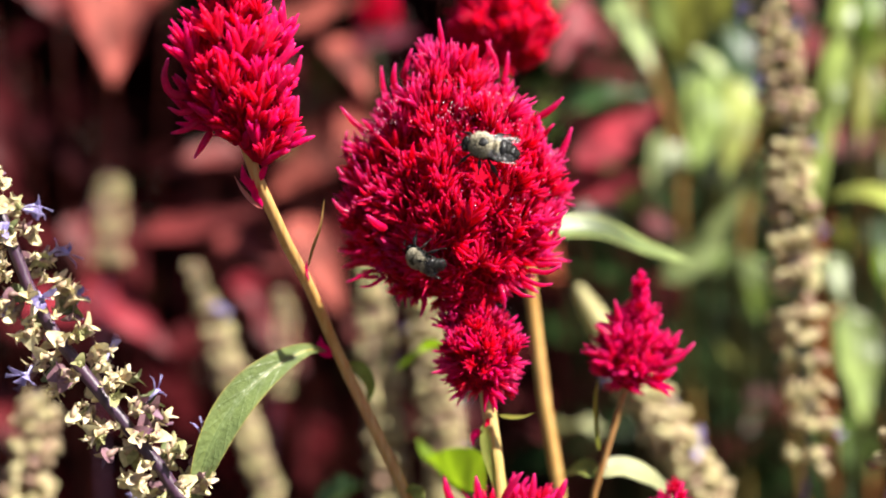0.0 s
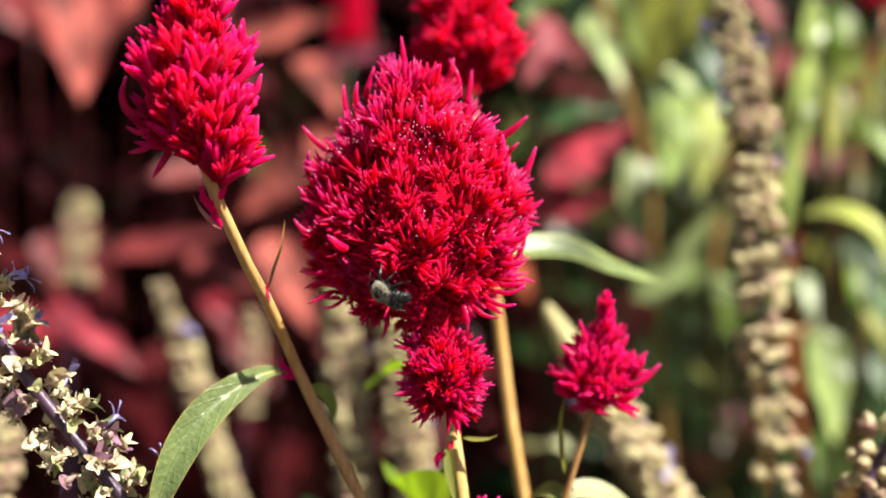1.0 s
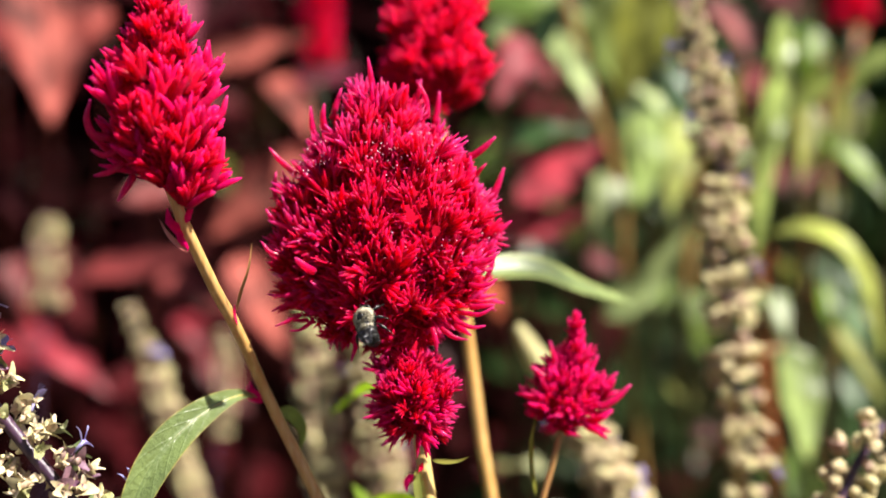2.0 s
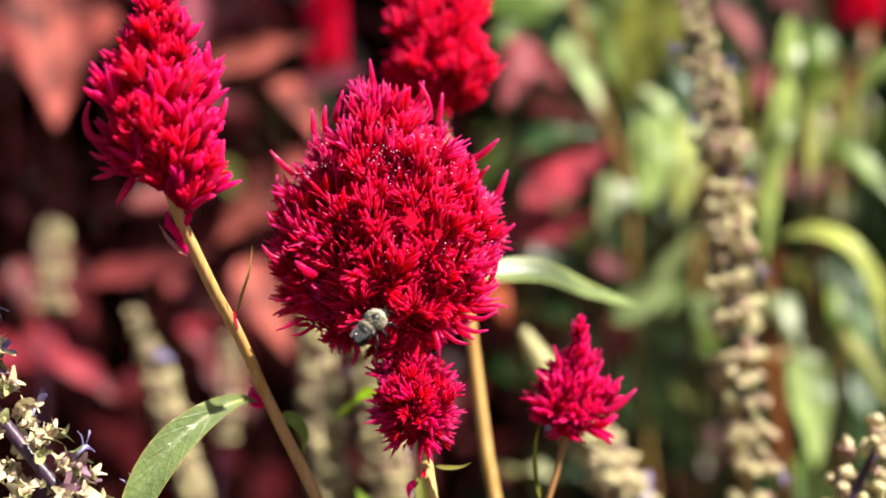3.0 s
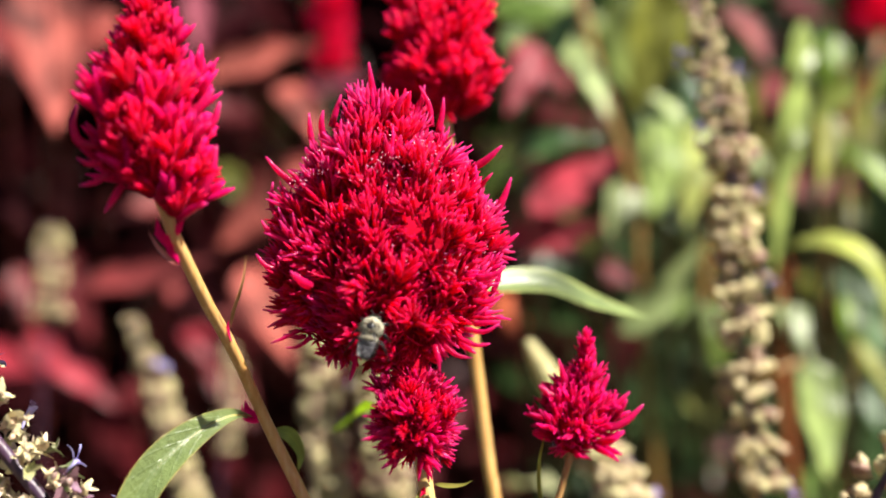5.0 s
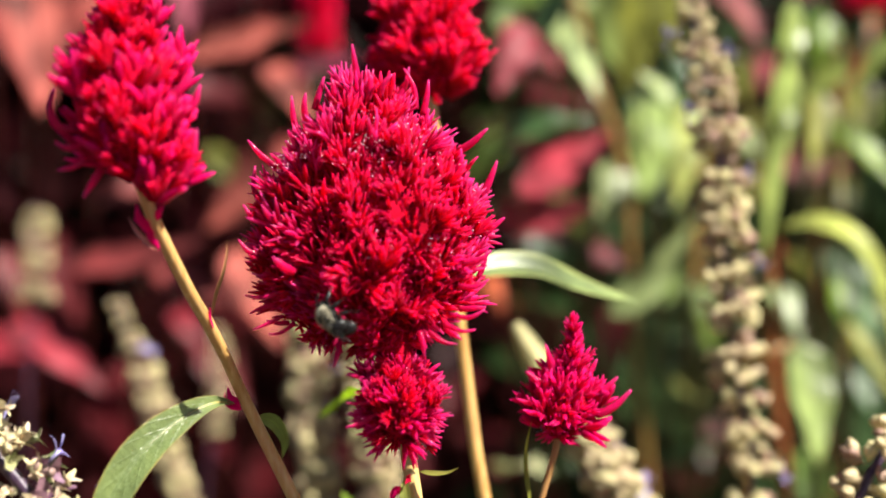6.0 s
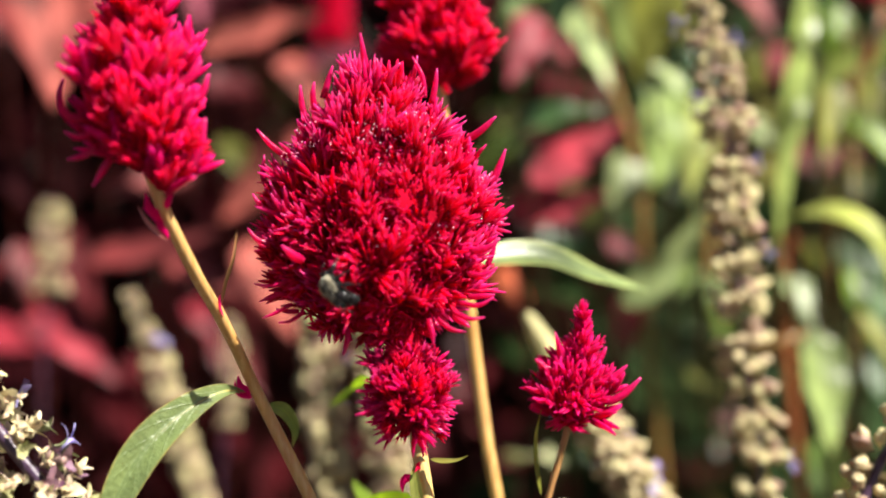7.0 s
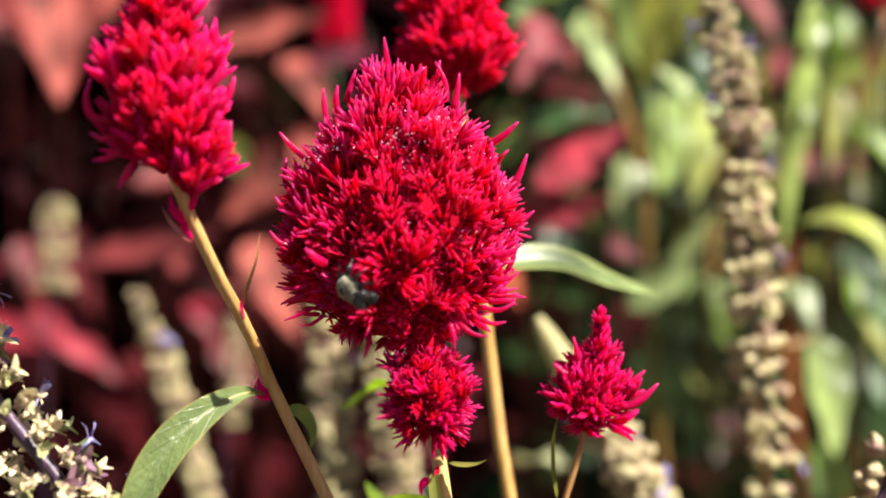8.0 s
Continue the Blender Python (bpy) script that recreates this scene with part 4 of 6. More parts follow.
def celosia_low():
    p = thing("celosia", (0.018, 0.336, 0.0), "low crimson celosia head with blunt upright florets", "flower", "celosias")
    stem("stem", [(0.018, 0.336, -0.01), (0.017, 0.336, 0.3), (0.0162, 0.3405, 0.6232), (0.0162, 0.3474, 0.6628)], 0.0026, 0.0018, STEM, p)
    flower_head(p, (0.0162, 0.3437, 0.6474), (0.0155, 0.3489, 0.6765), [(0, 0.004), (0.3, 0.0130), (0.7, 0.0140), (0.9, 0.0120), (1, 0.008)], 90, TUFTS_PINK + TUFTS, 61, up=0.5)
    for pts in ([(0.0138, 0.3395, 0.6809), (0.0157, 0.3392, 0.6851), (0.0182, 0.3388, 0.6885)], [(0.0203, 0.3404, 0.6806), (0.0208, 0.3411, 0.6845), (0.0211, 0.3416, 0.6873)], [(0.0262, 0.3404, 0.6806), (0.0276, 0.3410, 0.6838), (0.0285, 0.3414, 0.6860)], [(0.0086, 0.3424, 0.6799), (0.0081, 0.3429, 0.6832), (0.0076, 0.3434, 0.6861)], [(0.0021, 0.3443, 0.6793), (0.0008, 0.3448, 0.6825), (0.0003, 0.3454, 0.6855)]):
        long_floret(p, pts, 0.0010)
    q = thing("celosia", (0.058, 0.345, 0.0), "low young celosia with a thin pointed crimson tip", "flower", "celosias")
    stem("stem", [(0.058, 0.345, -0.01), (0.058, 0.346, 0.3), (0.0566, 0.3484, 0.6337), (0.0565, 0.3536, 0.6632)], 0.0018, 0.0010, STEM, q)
    flower_head(q, (0.0565, 0.3529, 0.6592), (0.0561, 0.3563, 0.6782), [(0, 0.002), (0.3, 0.0050), (0.6, 0.0028), (0.85, 0.0010), (1, 0.0004)], 34, TUFTS_PINK + TUFTS_SMALL, 62, up=0.45, size=0.8)


celosia_main()
celosia_left()
celosia_right()
celosia_behind()
celosia_low()


# ---------------------------------------------------------------- basil spikes
def calyx_mesh(name, mat, seed, size):
    """A small two-lipped cup on a stalk, opening along +z."""
    rng = random.Random(seed)
    bm = bmesh.new()
    for j in range(1):
        a = rng.uniform(0, 6.28)
        tilt = rng.uniform(0.0, 0.3)
        way = Vector((math.sin(tilt) * math.cos(a), math.sin(tilt) * math.sin(a), math.cos(tilt)))
        q = way.to_track_quat("Z", "Y").to_matrix().to_4x4()
        s = size * rng.uniform(0.75, 1.2)
        m = Matrix.Translation(way * size * 0.55) @ q @ Matrix.Rotation(rng.uniform(0, 6.28), 4, "Z")
        # upper lip: a rounded, cupped scale; lower lip: two narrow teeth
        for lip, (w, l, open_) in enumerate(((1.2, 0.80, 0.85), (0.58, 0.95, 0.62), (0.58, 0.95, 0.62))):
            b = (0.0, 2.4, 3.9)[lip]
            rot = m @ Matrix.Rotation(b, 4, "Z")
            rows = []
            for i in range(5):
                u = i / 4
                ww = w * s * (math.sin(math.pi * (0.18 + 0.75 * u)) ** 0.8)
                rows.append([bm.verts.new(rot @ Vector((k * ww * 0.5, s * (0.16 + open_ * u * u) - 0.25 * abs(k) * ww, s * l * u))) for k in (-1, -0.45, 0.45, 1)])
            for r1, r2 in zip(rows, rows[1:]):
                for k in range(3):
                    bm.faces.new((r1[k], r1[k + 1], r2[k + 1], r2[k]))
        tube(bm, [m @ Vector((0, 0, -0.55 * s)), m @ Vector((0, 0, 0)), m @ Vector((0, 0, 0.45 * s))], [0.07 * s, 0.27 * s, 0.30 * s], 7)
    me = bpy.data.meshes.new(name)
    bm.to_mesh(me)
    bm.free()
    me.materials.append(mat)
    for p in me.polygons:
        p.use_smooth = True
    return me


def seed_calyx_mesh(seed, size):
    """A plump, half closed seed cup with a small lip, opening along +z."""
    rng = random.Random(seed)
    bm = bmesh.new()
    lean = Vector((rng.uniform(-0.2, 0.2), rng.uniform(-0.2, 0.2), 0))
    shape = ((-0.55, 0.06), (-0.1, 0.20), (0.15, 0.46), (0.5, 0.58), (0.85, 0.50), (1.05, 0.34), (1.0, 0.18))
    rings = tube(bm, [Vector((0, 0, size * (z + 0.4))) + lean * size * z for z, _ in shape], [size * q * rng.uniform(0.92, 1.08) for _, q in shape], 9, rng.uniform(0.8, 1.0))
    for k in range(4):   # the upper lip stands up
        rings[5][k].co += Vector((0, 0, 0.28 * size))
    me = bpy.data.meshes.new("calyx")
    bm.to_mesh(me)
    bm.free()
    me.materials.append(SEED_CALYX)
    for p in me.polygons:
        p.use_smooth = True
    return me


def corolla_mesh(seed):
    """A small tubular flower: a tube, an upper fan of four lobes and a lower boat, opening along +z."""
    rng = random.Random(seed)
    bm = bmesh.new()
    s = 0.0024
    tube(bm, [Vector((0, 0, -0.4 * s)), Vector((0, 0, 0.5 * s)), Vector((0, 0, 1.1 * s))], [0.16 * s, 0.2 * s, 0.34 * s], 7)
    for j, a in enumerate((-0.9, -0.3, 0.3, 0.9, 3.14)):
        rot = Matrix.Rotation(a, 4, "Z")
        l = s * (1.6 if j == 4 else 1.0) * rng.uniform(0.9, 1.1)
        rows = []
        for i in range(5):
            u = i / 4
            w = 0.42 * s * math.sin(math.pi * (0.2 + 0.7 * u))
            rows.append([bm.verts.new(rot @ Vector((k * w, 0.25 * s + l * u, 0.9 * s + 0.45 * l * math.sin(1.8 * u) + 0.2 * w * k * k))) for k in (-1, 0, 1)])
        for r1, r2 in zip(rows, rows[1:]):
            for k in range(2):
                bm.faces.new((r1[k], r1[k + 1], r2[k + 1], r2[k]))
    for j in range(3):
        tube(bm, [Vector((0, 0.1 * s, 0.8 * s)), Vector((0.15 * s * (j - 1), -0.5 * s, 2.0 * s)), Vector((0.3 * s * (j - 1), -0.9 * s, 2.6 * s))], [0.03 * s] * 3, 4)
    me = bpy.data.meshes.new("corolla")
    bm.to_mesh(me)
    bm.free()
    me.materials.append(LILAC)
    for p in me.polygons:
        p.use_smooth = True
    return me


CALYCES = [calyx_mesh("calyx", CALYX if k % 9 else CALYX_GREEN, 70 + k, 0.0034) for k in range(10)]
CALYCES_FRESH = CALYCES[1:9] + CALYCES[1:7] + [calyx_mesh("calyx", m, 170 + k, 0.0034) for k, m in enumerate((CALYX_GREEN, CALYX_PURPLE, CALYX_PURPLE, CALYX_OLIVE, CALYX_OLIVE))]
SEED_CALYCES = [seed_calyx_mesh(370 + k, 0.0031) for k in range(8)]
COROLLAS = [corolla_mesh(90 + k) for k in range(3)]


def basil_spike(at, spine, spread, whorls, label, seed, blooms=0.12, root=None, size=1.0, thick=0.0013, around=14, young=0.55, sparse=2.0, bud=0.0, cups=(), jitter=0.0009, pairs=False, slim=0.0006, flowers=()):
    """A basil flower spike: a dark square stem with whorls of calyces, and a few lilac flowers. spine: from the tip downwards."""
    p = thing("basil_spike", at, label, "flower spike", "basil spikes")
    rng = random.Random(seed)
    base = Vector(spine[-1])
    down = (base - Vector(spine[-2])).normalized()
    foot = [base + down * 0.03 + Vector((0, 0, -0.02)), base * 0.45 + Vector(root) * 0.55 + down * 0.01, Vector(root)]
    stem("stem", [*spine, *foot], slim, thick, STEM_PURPLE, p, "dark purple stem", n=60, sides=6)
    path = curve_points(spine, 160)
    if bud:
        bm = bmesh.new()
        n = int(160 * bud)
        tube(bm, path[:n + 1], [0.0044 * size * math.sin(math.pi * (0.12 + 0.5 * k / n)) * (1 + 0.12 * math.sin(2.1 * k)) for k in range(n + 1)], 9)
        part("bud_tip", bm, BUD, p, "smooth cream tip of closed buds")
    for i in range(whorls):
        u = (i + 0.35) / whorls
        if u < bud * 0.85 or u > sparse and i % 2:
            continue
        j = max(0, min(159, int((u if pairs else u + rng.uniform(-0.35, 0.35) / whorls) * 160)))
        c = path[j]
        d = (path[max(0, j - 3)] - path[min(160, j + 3)]).normalized()
        e = d.cross(Vector((0.2, -1, 0.1))).normalized()
        f = d.cross(e)
        ripe = min(1.0, young + 1.6 * u)
        n = around if pairs else int(around * rng.uniform(0.6, 1.15))
        turn = rng.uniform(0, 6.28)
        for k in range(n):
            a = turn + 6.283 * (k + rng.uniform(-0.25, 0.25)) / n
            if pairs:   # two opposite tufts at each node
                a = (0.5 if i % 2 else -0.5) + math.pi * (k % 2) + rng.gauss(0, 0.7)
            out = e * math.cos(a) + f * math.sin(a)
            way = (out + d * rng.uniform(-0.6, 0.6) + Vector((rng.uniform(-1, 1), rng.uniform(-1, 1), rng.uniform(-1, 1))) * 0.35).normalized()
            q = way.to_track_quat("Z", "Y").to_matrix().to_4x4() @ Matrix.Rotation(rng.uniform(0, 6.28), 4, "Z")
            s = 1.05 * size * ripe * rng.uniform(0.75, 1.15)
            spot = c + d * rng.uniform(-1, 1) * jitter + out * (spread * ripe * rng.uniform(0.15, 0.60))
            shared("calyx", rng.choice(cups or SEED_CALYCES), Matrix.Translation(spot) @ q @ Matrix.Diagonal((s, s, s, 1)), p)
            if rng.random() < blooms and u > 0.05:
                shared("corolla", rng.choice(COROLLAS), Matrix.Translation(spot + out * spread * 0.45) @ q @ Matrix.Diagonal((0.85, 0.85, 0.85, 1)), p, "small lilac flower")
    for u, a in flowers:
        j = int(u * 160)
        d = (path[max(0, j - 3)] - path[min(160, j + 3)]).normalized()
        e = d.cross(Vector((0.2, -1, 0.1))).normalized()
        out = e * math.cos(a) + d.cross(e) * math.sin(a)
        q = out.to_track_quat("Z", "Y").to_matrix().to_4x4()
        shared("corolla", rng.choice(COROLLAS), Matrix.Translation(path[j] + out * spread * 0.75) @ q, p, "small lilac flower")
    return p


LEANING = basil_spike((0.0, 0.35, 0.0), [(-0.1033, 0.3456, 0.7560), (-0.0976, 0.3432, 0.7422), (-0.0912, 0.3404, 0.7266), (-0.0829, 0.3383, 0.7147), (-0.0722, 0.3360, 0.7016), (-0.0576, 0.3326, 0.6821)], 0.0107, 13, "leaning basil spike, cream calyces and lilac flowers on purple stem", 5, 0.05, (0.0, 0.35, 0.0), around=20, size=0.82, cups=CALYCES_FRESH, jitter=0.0018, thick=0.0021, pairs=True, slim=0.0015)
basil_spike((-0.13, 0.50, 0.0), [(-0.1315, 0.4845, 0.6683), (-0.1324, 0.4816, 0.6521), (-0.1351, 0.4778, 0.6305), (-0.1361, 0.4747, 0.6125)], 0.0085, 11, "faded tan basil spike, gone to seed", 6, 0.004, (-0.13, 0.50, 0.0))
basil_spike((-0.06, 0.60, 0.0), [(-0.1011, 0.6096, 0.6870), (-0.0905, 0.6047, 0.6591), (-0.0803, 0.5988, 0.6256), (-0.0701, 0.5933, 0.5943), (-0.0667, 0.5901, 0.5764)], 0.0050, 26, "slender tan basil spike with a few lilac flowers", 7, 0.012, (-0.06, 0.60, 0.0), size=0.8)
basil_spike((-0.02, 0.56, 0.0), [(-0.0269, 0.5599, 0.6930), (-0.0248, 0.5556, 0.6684), (-0.0217, 0.5505, 0.6396), (-0.0196, 0.5447, 0.6068), (-0.0186, 0.5418, 0.5904)], 0.0072, 22, "dense cream basil spike", 8, 0.008, (-0.02, 0.56, 0.0), size=0.92, around=20, young=0.65)
basil_spike((0.005, 0.56, 0.0), [(-0.0080, 0.5494, 0.6909), (-0.0039, 0.5444, 0.6626), (0.0002, 0.5394, 0.6344), (0.0023, 0.5352, 0.6102), (0.0033, 0.5323, 0.5940)], 0.0072, 22, "dense cream basil spike", 9, 0.012, (0.005, 0.56, 0.0), size=0.92, around=20, young=0.65)
basil_spike((-0.065, 0.72, 0.0), [(-0.0774, 0.7255, 0.6531), (-0.0763, 0.7227, 0.6371), (-0.0769, 0.7194, 0.6185), (-0.0796, 0.7166, 0.6025)], 0.0052, 9, "faded tan basil spike, gone to seed", 10, 0.006, (-0.065, 0.72, 0.0), size=0.68)
basil_spike((0.096, 0.50, 0.0), [(0.0440, 0.4968, 0.7002), (0.0543, 0.4938, 0.6828), (0.0691, 0.4899, 0.6609), (0.0793, 0.4870, 0.6444), (0.0895, 0.4840, 0.6270)], 0.0074, 32, "leaning pale basil spike with a blunt tip", 12, 0.008, (0.096, 0.50, 0.0), around=16, size=0.95, young=0.35, bud=0.27)
basil_spike((0.115, 0.40, 0.0), [(0.1330, 0.3970, 0.6934), (0.1290, 0.3950, 0.6889), (0.1250, 0.3930, 0.6834), (0.1217, 0.3910, 0.6774), (0.1182, 0.3880, 0.6705)], 0.0092, 6, "leaning basil spike in seed on a purple stem", 13, 0.0, (0.115, 0.40, 0.0), size=0.9, around=10, young=0.9, thick=0.0018, slim=0.0012, pairs=True)
SWAYING = basil_spike((0.1175, 0.4955, 0.0), [(0.1011, 0.5150, 0.8089), (0.1061, 0.5109, 0.7852), (0.1109, 0.5066, 0.7615), (0.1127, 0.5019, 0.7340), (0.1138, 0.4976, 0.7103), (0.1153, 0.4927, 0.6828), (0.1191, 0.4881, 0.6564), (0.1177, 0.4848, 0.6372)], 0.0080, 34, "tall tan basil spike in seed with a few lilac flowers", 14, 0.0, (0.1175, 0.4955, 0.0), size=0.98, around=15, sparse=0.74, jitter=0.0034, flowers=((0.11, 3.1), (0.16, -0.3), (0.25, 3.3), (0.37, -0.2), (0.53, -0.5), (0.90, -0.6)))
basil_spike((-0.16, 0.70, 0.0), [(-0.1559, 0.7153, 0.7102), (-0.1548, 0.7137, 0.7012), (-0.1538, 0.7114, 0.6882), (-0.1564, 0.7077, 0.6675)], 0.0085, 8, "faded tan basil spike among red leaves", 15, 0.003, (-0.16, 0.70, 0.0), size=0.82)


# ---------------------------------------------------------------- background foliage
def shrub(name, at, label, category, group, placed, mat_stem, seed, more=0, box=None, mats=(), size=0.06, low=0.0, deep=(), stalks=()):
    """A leafy plant: stems from the foot to each placed leaf (spine, width, face, material), and stalks (spine, radius, material)."""
    p = thing(name, at, label, category, group)
    rng = random.Random(seed)
    foot = Vector(at)
    placed = list(placed)
    for k in range(more):
        a = Vector([rng.uniform(*r) for r in box])
        turn, el = rng.uniform(0, 6.28), rng.uniform(-1.1, 0.35)
        l = size * rng.uniform(0.6, 1.2)
        b = a + l * Vector((math.cos(turn) * math.cos(el), math.sin(turn) * math.cos(el) * 0.6, math.sin(el)))
        face = (rng.uniform(-0.6, 0.6), -0.5 - 0.5 * rng.random(), rng.uniform(0.2, 1.0))
        mid = a * 0.5 + b * 0.5 + Vector(face).normalized() * (l * 0.04)
        # Leaves below low take deep: darker colours that paint the bed's lower shade.
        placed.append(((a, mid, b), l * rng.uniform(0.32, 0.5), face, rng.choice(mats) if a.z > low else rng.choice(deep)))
    for spine, w, face, mat in placed:
        a = Vector(spine[0])
        leaf(p, spine, w, face, mat, fold=0.3, wave=0.045, base=0.62)
        knee = Vector((foot.x * 0.4 + a.x * 0.6, foot.y * 0.4 + a.y * 0.6 + 0.02, a.z * 0.55))
        stem("stalk", [foot + Vector((rng.uniform(-0.01, 0.01), rng.uniform(-0.01, 0.01), -0.01)), knee, a], 0.0020, 0.0009, mat_stem, p, n=12, sides=6)
    for spine, r, mat in stalks:
        low_end = Vector(min(spine, key=lambda v: v[2]))
        knee = Vector((foot.x * 0.5 + low_end.x * 0.5, foot.y * 0.5 + low_end.y * 0.5, low_end.z * 0.5))
        spine = spine if spine[0][2] > spine[-1][2] else spine[::-1]
        stem("stalk", [*spine, knee, foot + Vector((0, 0, -0.01))], r, r, mat, p, "thick reddish brown stalk", n=36, sides=8)
    return p


S1 = (0.35, -0.75, 0.55)
S2 = (0.1, -0.6, 0.8)
S3 = (0.0, -0.8, 0.6)
S4 = (0.55, -0.55, 0.65)
shrub("red_leaf_plant", (-0.25, 0.92, 0.0), "bushy plant with pointed salmon and wine-red leaves", "plant", "red-leaved plants", [
    (((-0.1750, 0.8000, 0.8195), (-0.1676, 0.7800, 0.7862), (-0.1619, 0.7600, 0.7474)), 0.0449, S1, PINK_LEAF),
    (((-0.1464, 0.8400, 0.8042), (-0.1583, 0.8300, 0.7911), (-0.1677, 0.8200, 0.7724)), 0.0197, S1, PINK_LEAF),
    (((-0.1202, 0.9500, 0.8197), (-0.1187, 0.9400, 0.7996), (-0.1156, 0.9300, 0.7783)), 0.0176, S1, MAUVE_LEAF),
    (((-0.1597, 0.8000, 0.6676), (-0.1304, 0.7900, 0.6713), (-0.0873, 0.7800, 0.6847)), 0.0211, S2, SALMON_LEAF),
    (((-0.1120, 0.8600, 0.7043), (-0.1337, 0.8500, 0.7009), (-0.1549, 0.8400, 0.6946)), 0.0190, S2, SALMON_LEAF),
    (((-0.1913, 0.8000, 0.6397), (-0.1665, 0.7900, 0.6259), (-0.1400, 0.7800, 0.6062)), 0.0216, S2, CRIMSON_LEAF),
    (((-0.2206, 0.8000, 0.6355), (-0.2009, 0.7900, 0.6286), (-0.1786, 0.7800, 0.6248)), 0.0239, S2, CRIMSON_LEAF),
    (((-0.2095, 0.8600, 0.6673), (-0.1986, 0.8500, 0.6469), (-0.1944, 0.8500, 0.6247)), 0.0196, S1, RED_LEAF),
    (((-0.2589, 0.8600, 0.7548), (-0.2455, 0.8500, 0.7218), (-0.2356, 0.8400, 0.6799)), 0.0306, S3, RED_LEAF),
    (((-0.2332, 0.8600, 0.7207), (-0.2157, 0.8500, 0.7093), (-0.1955, 0.8500, 0.6844)), 0.0184, S2, SHADED_MAROON_LEAF),
    (((-0.2644, 0.8800, 0.6533), (-0.2363, 0.8700, 0.6516), (-0.2088, 0.8600, 0.6483)), 0.0282, S2, RED_LEAF),
    (((-0.2798, 0.9000, 0.6016), (-0.2575, 0.8900, 0.5963), (-0.2356, 0.8800, 0.5911)), 0.0295, S2, RED_LEAF),
    (((-0.2555, 0.8000, 0.5803), (-0.2355, 0.7900, 0.5693), (-0.2188, 0.7800, 0.5572)), 0.0336, S2, RED_LEAF),
    (((-0.2458, 0.9200, 0.8067), (-0.2309, 0.9100, 0.7906), (-0.2194, 0.9000, 0.7748)), 0.0328, S2, RED_LEAF),
    (((-0.1877, 0.9500, 0.5604), (-0.1693, 0.9300, 0.5427), (-0.1500, 0.9100, 0.5279)), 0.0336, S2, SHADED_MAROON_LEAF),
], STEM_DARK, 1, 30, ((-0.32, -0.09), (0.90, 1.08), (0.45, 0.84)), (SHADED_MAROON_LEAF, RED_LEAF, SHADED_MAROON_LEAF, SHADE_TONED_RED_LEAF), 0.06)
shrub("red_leaf_plant", (-0.05, 1.0, 0.0), "bushy plant with glossy wine-red leaves", "plant", "red-leaved plants", [
    (((-0.1015, 0.8200, 0.7741), (-0.0756, 0.8100, 0.7771), (-0.0358, 0.8000, 0.7908)), 0.0304, S2, PINK_LEAF),
    (((-0.0625, 0.8400, 0.7667), (-0.0500, 0.8300, 0.7551), (-0.0387, 0.8200, 0.7365)), 0.0197, S1, PINK_LEAF),
    (((-0.0516, 0.9000, 0.7610), (-0.0333, 0.8900, 0.7645), (-0.0123, 0.8800, 0.7679)), 0.0231, S2, MAUVE_LEAF),
    (((-0.0377, 0.8400, 0.7197), (-0.0628, 0.8300, 0.7088), (-0.0937, 0.8200, 0.6832)), 0.0335, S1, PINK_LEAF),
    (((-0.0806, 0.8200, 0.6726), (-0.0682, 0.8100, 0.6516), (-0.0532, 0.8000, 0.6234)), 0.0286, S1, PINK_LEAF),
    (((-0.1258, 0.8500, 0.6588), (-0.1031, 0.8400, 0.6494), (-0.0824, 0.8300, 0.6418)), 0.0218, S2, SALMON_LEAF),
    (((-0.1221, 0.9000, 0.6253), (-0.1131, 0.8900, 0.6172), (-0.1058, 0.8800, 0.6027)), 0.0180, S1, CRIMSON_LEAF),
    (((-0.1109, 0.9200, 0.5988), (-0.0957, 0.9100, 0.5838), (-0.0834, 0.9000, 0.5656)), 0.0263, S2, RED_LEAF),
    (((-0.0869, 0.9900, 0.8134), (-0.1092, 0.9700, 0.7962), (-0.1323, 0.9500, 0.7762)), 0.0340, S3, SHADED_MAROON_LEAF),
    (((-0.1152, 1.0000, 0.7085), (-0.1063, 0.9900, 0.6985), (-0.0977, 0.9800, 0.6870)), 0.0186, S1, OLIVE_LEAF),
    (((-0.0309, 0.9700, 0.5328), (-0.0134, 0.9500, 0.5188), (0.0050, 0.9300, 0.5074)), 0.0336, S2, SHADED_MAROON_LEAF),
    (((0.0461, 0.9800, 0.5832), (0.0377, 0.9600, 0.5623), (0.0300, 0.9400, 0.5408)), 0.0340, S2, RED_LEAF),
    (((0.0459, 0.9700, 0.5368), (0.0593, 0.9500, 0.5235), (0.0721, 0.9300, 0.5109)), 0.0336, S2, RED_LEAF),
    (((-0.1657, 0.9600, 0.4977), (-0.1800, 0.9400, 0.4894), (-0.1919, 0.9200, 0.4809)), 0.0339, S2, SHADED_MAROON_LEAF),
    (((-0.0817, 0.9600, 0.5207), (-0.0841, 0.9400, 0.5046), (-0.0860, 0.9200, 0.4885)), 0.0292, S2, SHADED_MAROON_LEAF),
], STEM_DARK, 2, 36, ((-0.12, 0.06), (0.92, 1.08), (0.45, 0.84)), (SHADED_MAROON_LEAF, RED_LEAF, SALMON_LEAF, SHADED_MAROON_LEAF, SHADE_TONED_RED_LEAF), 0.06)
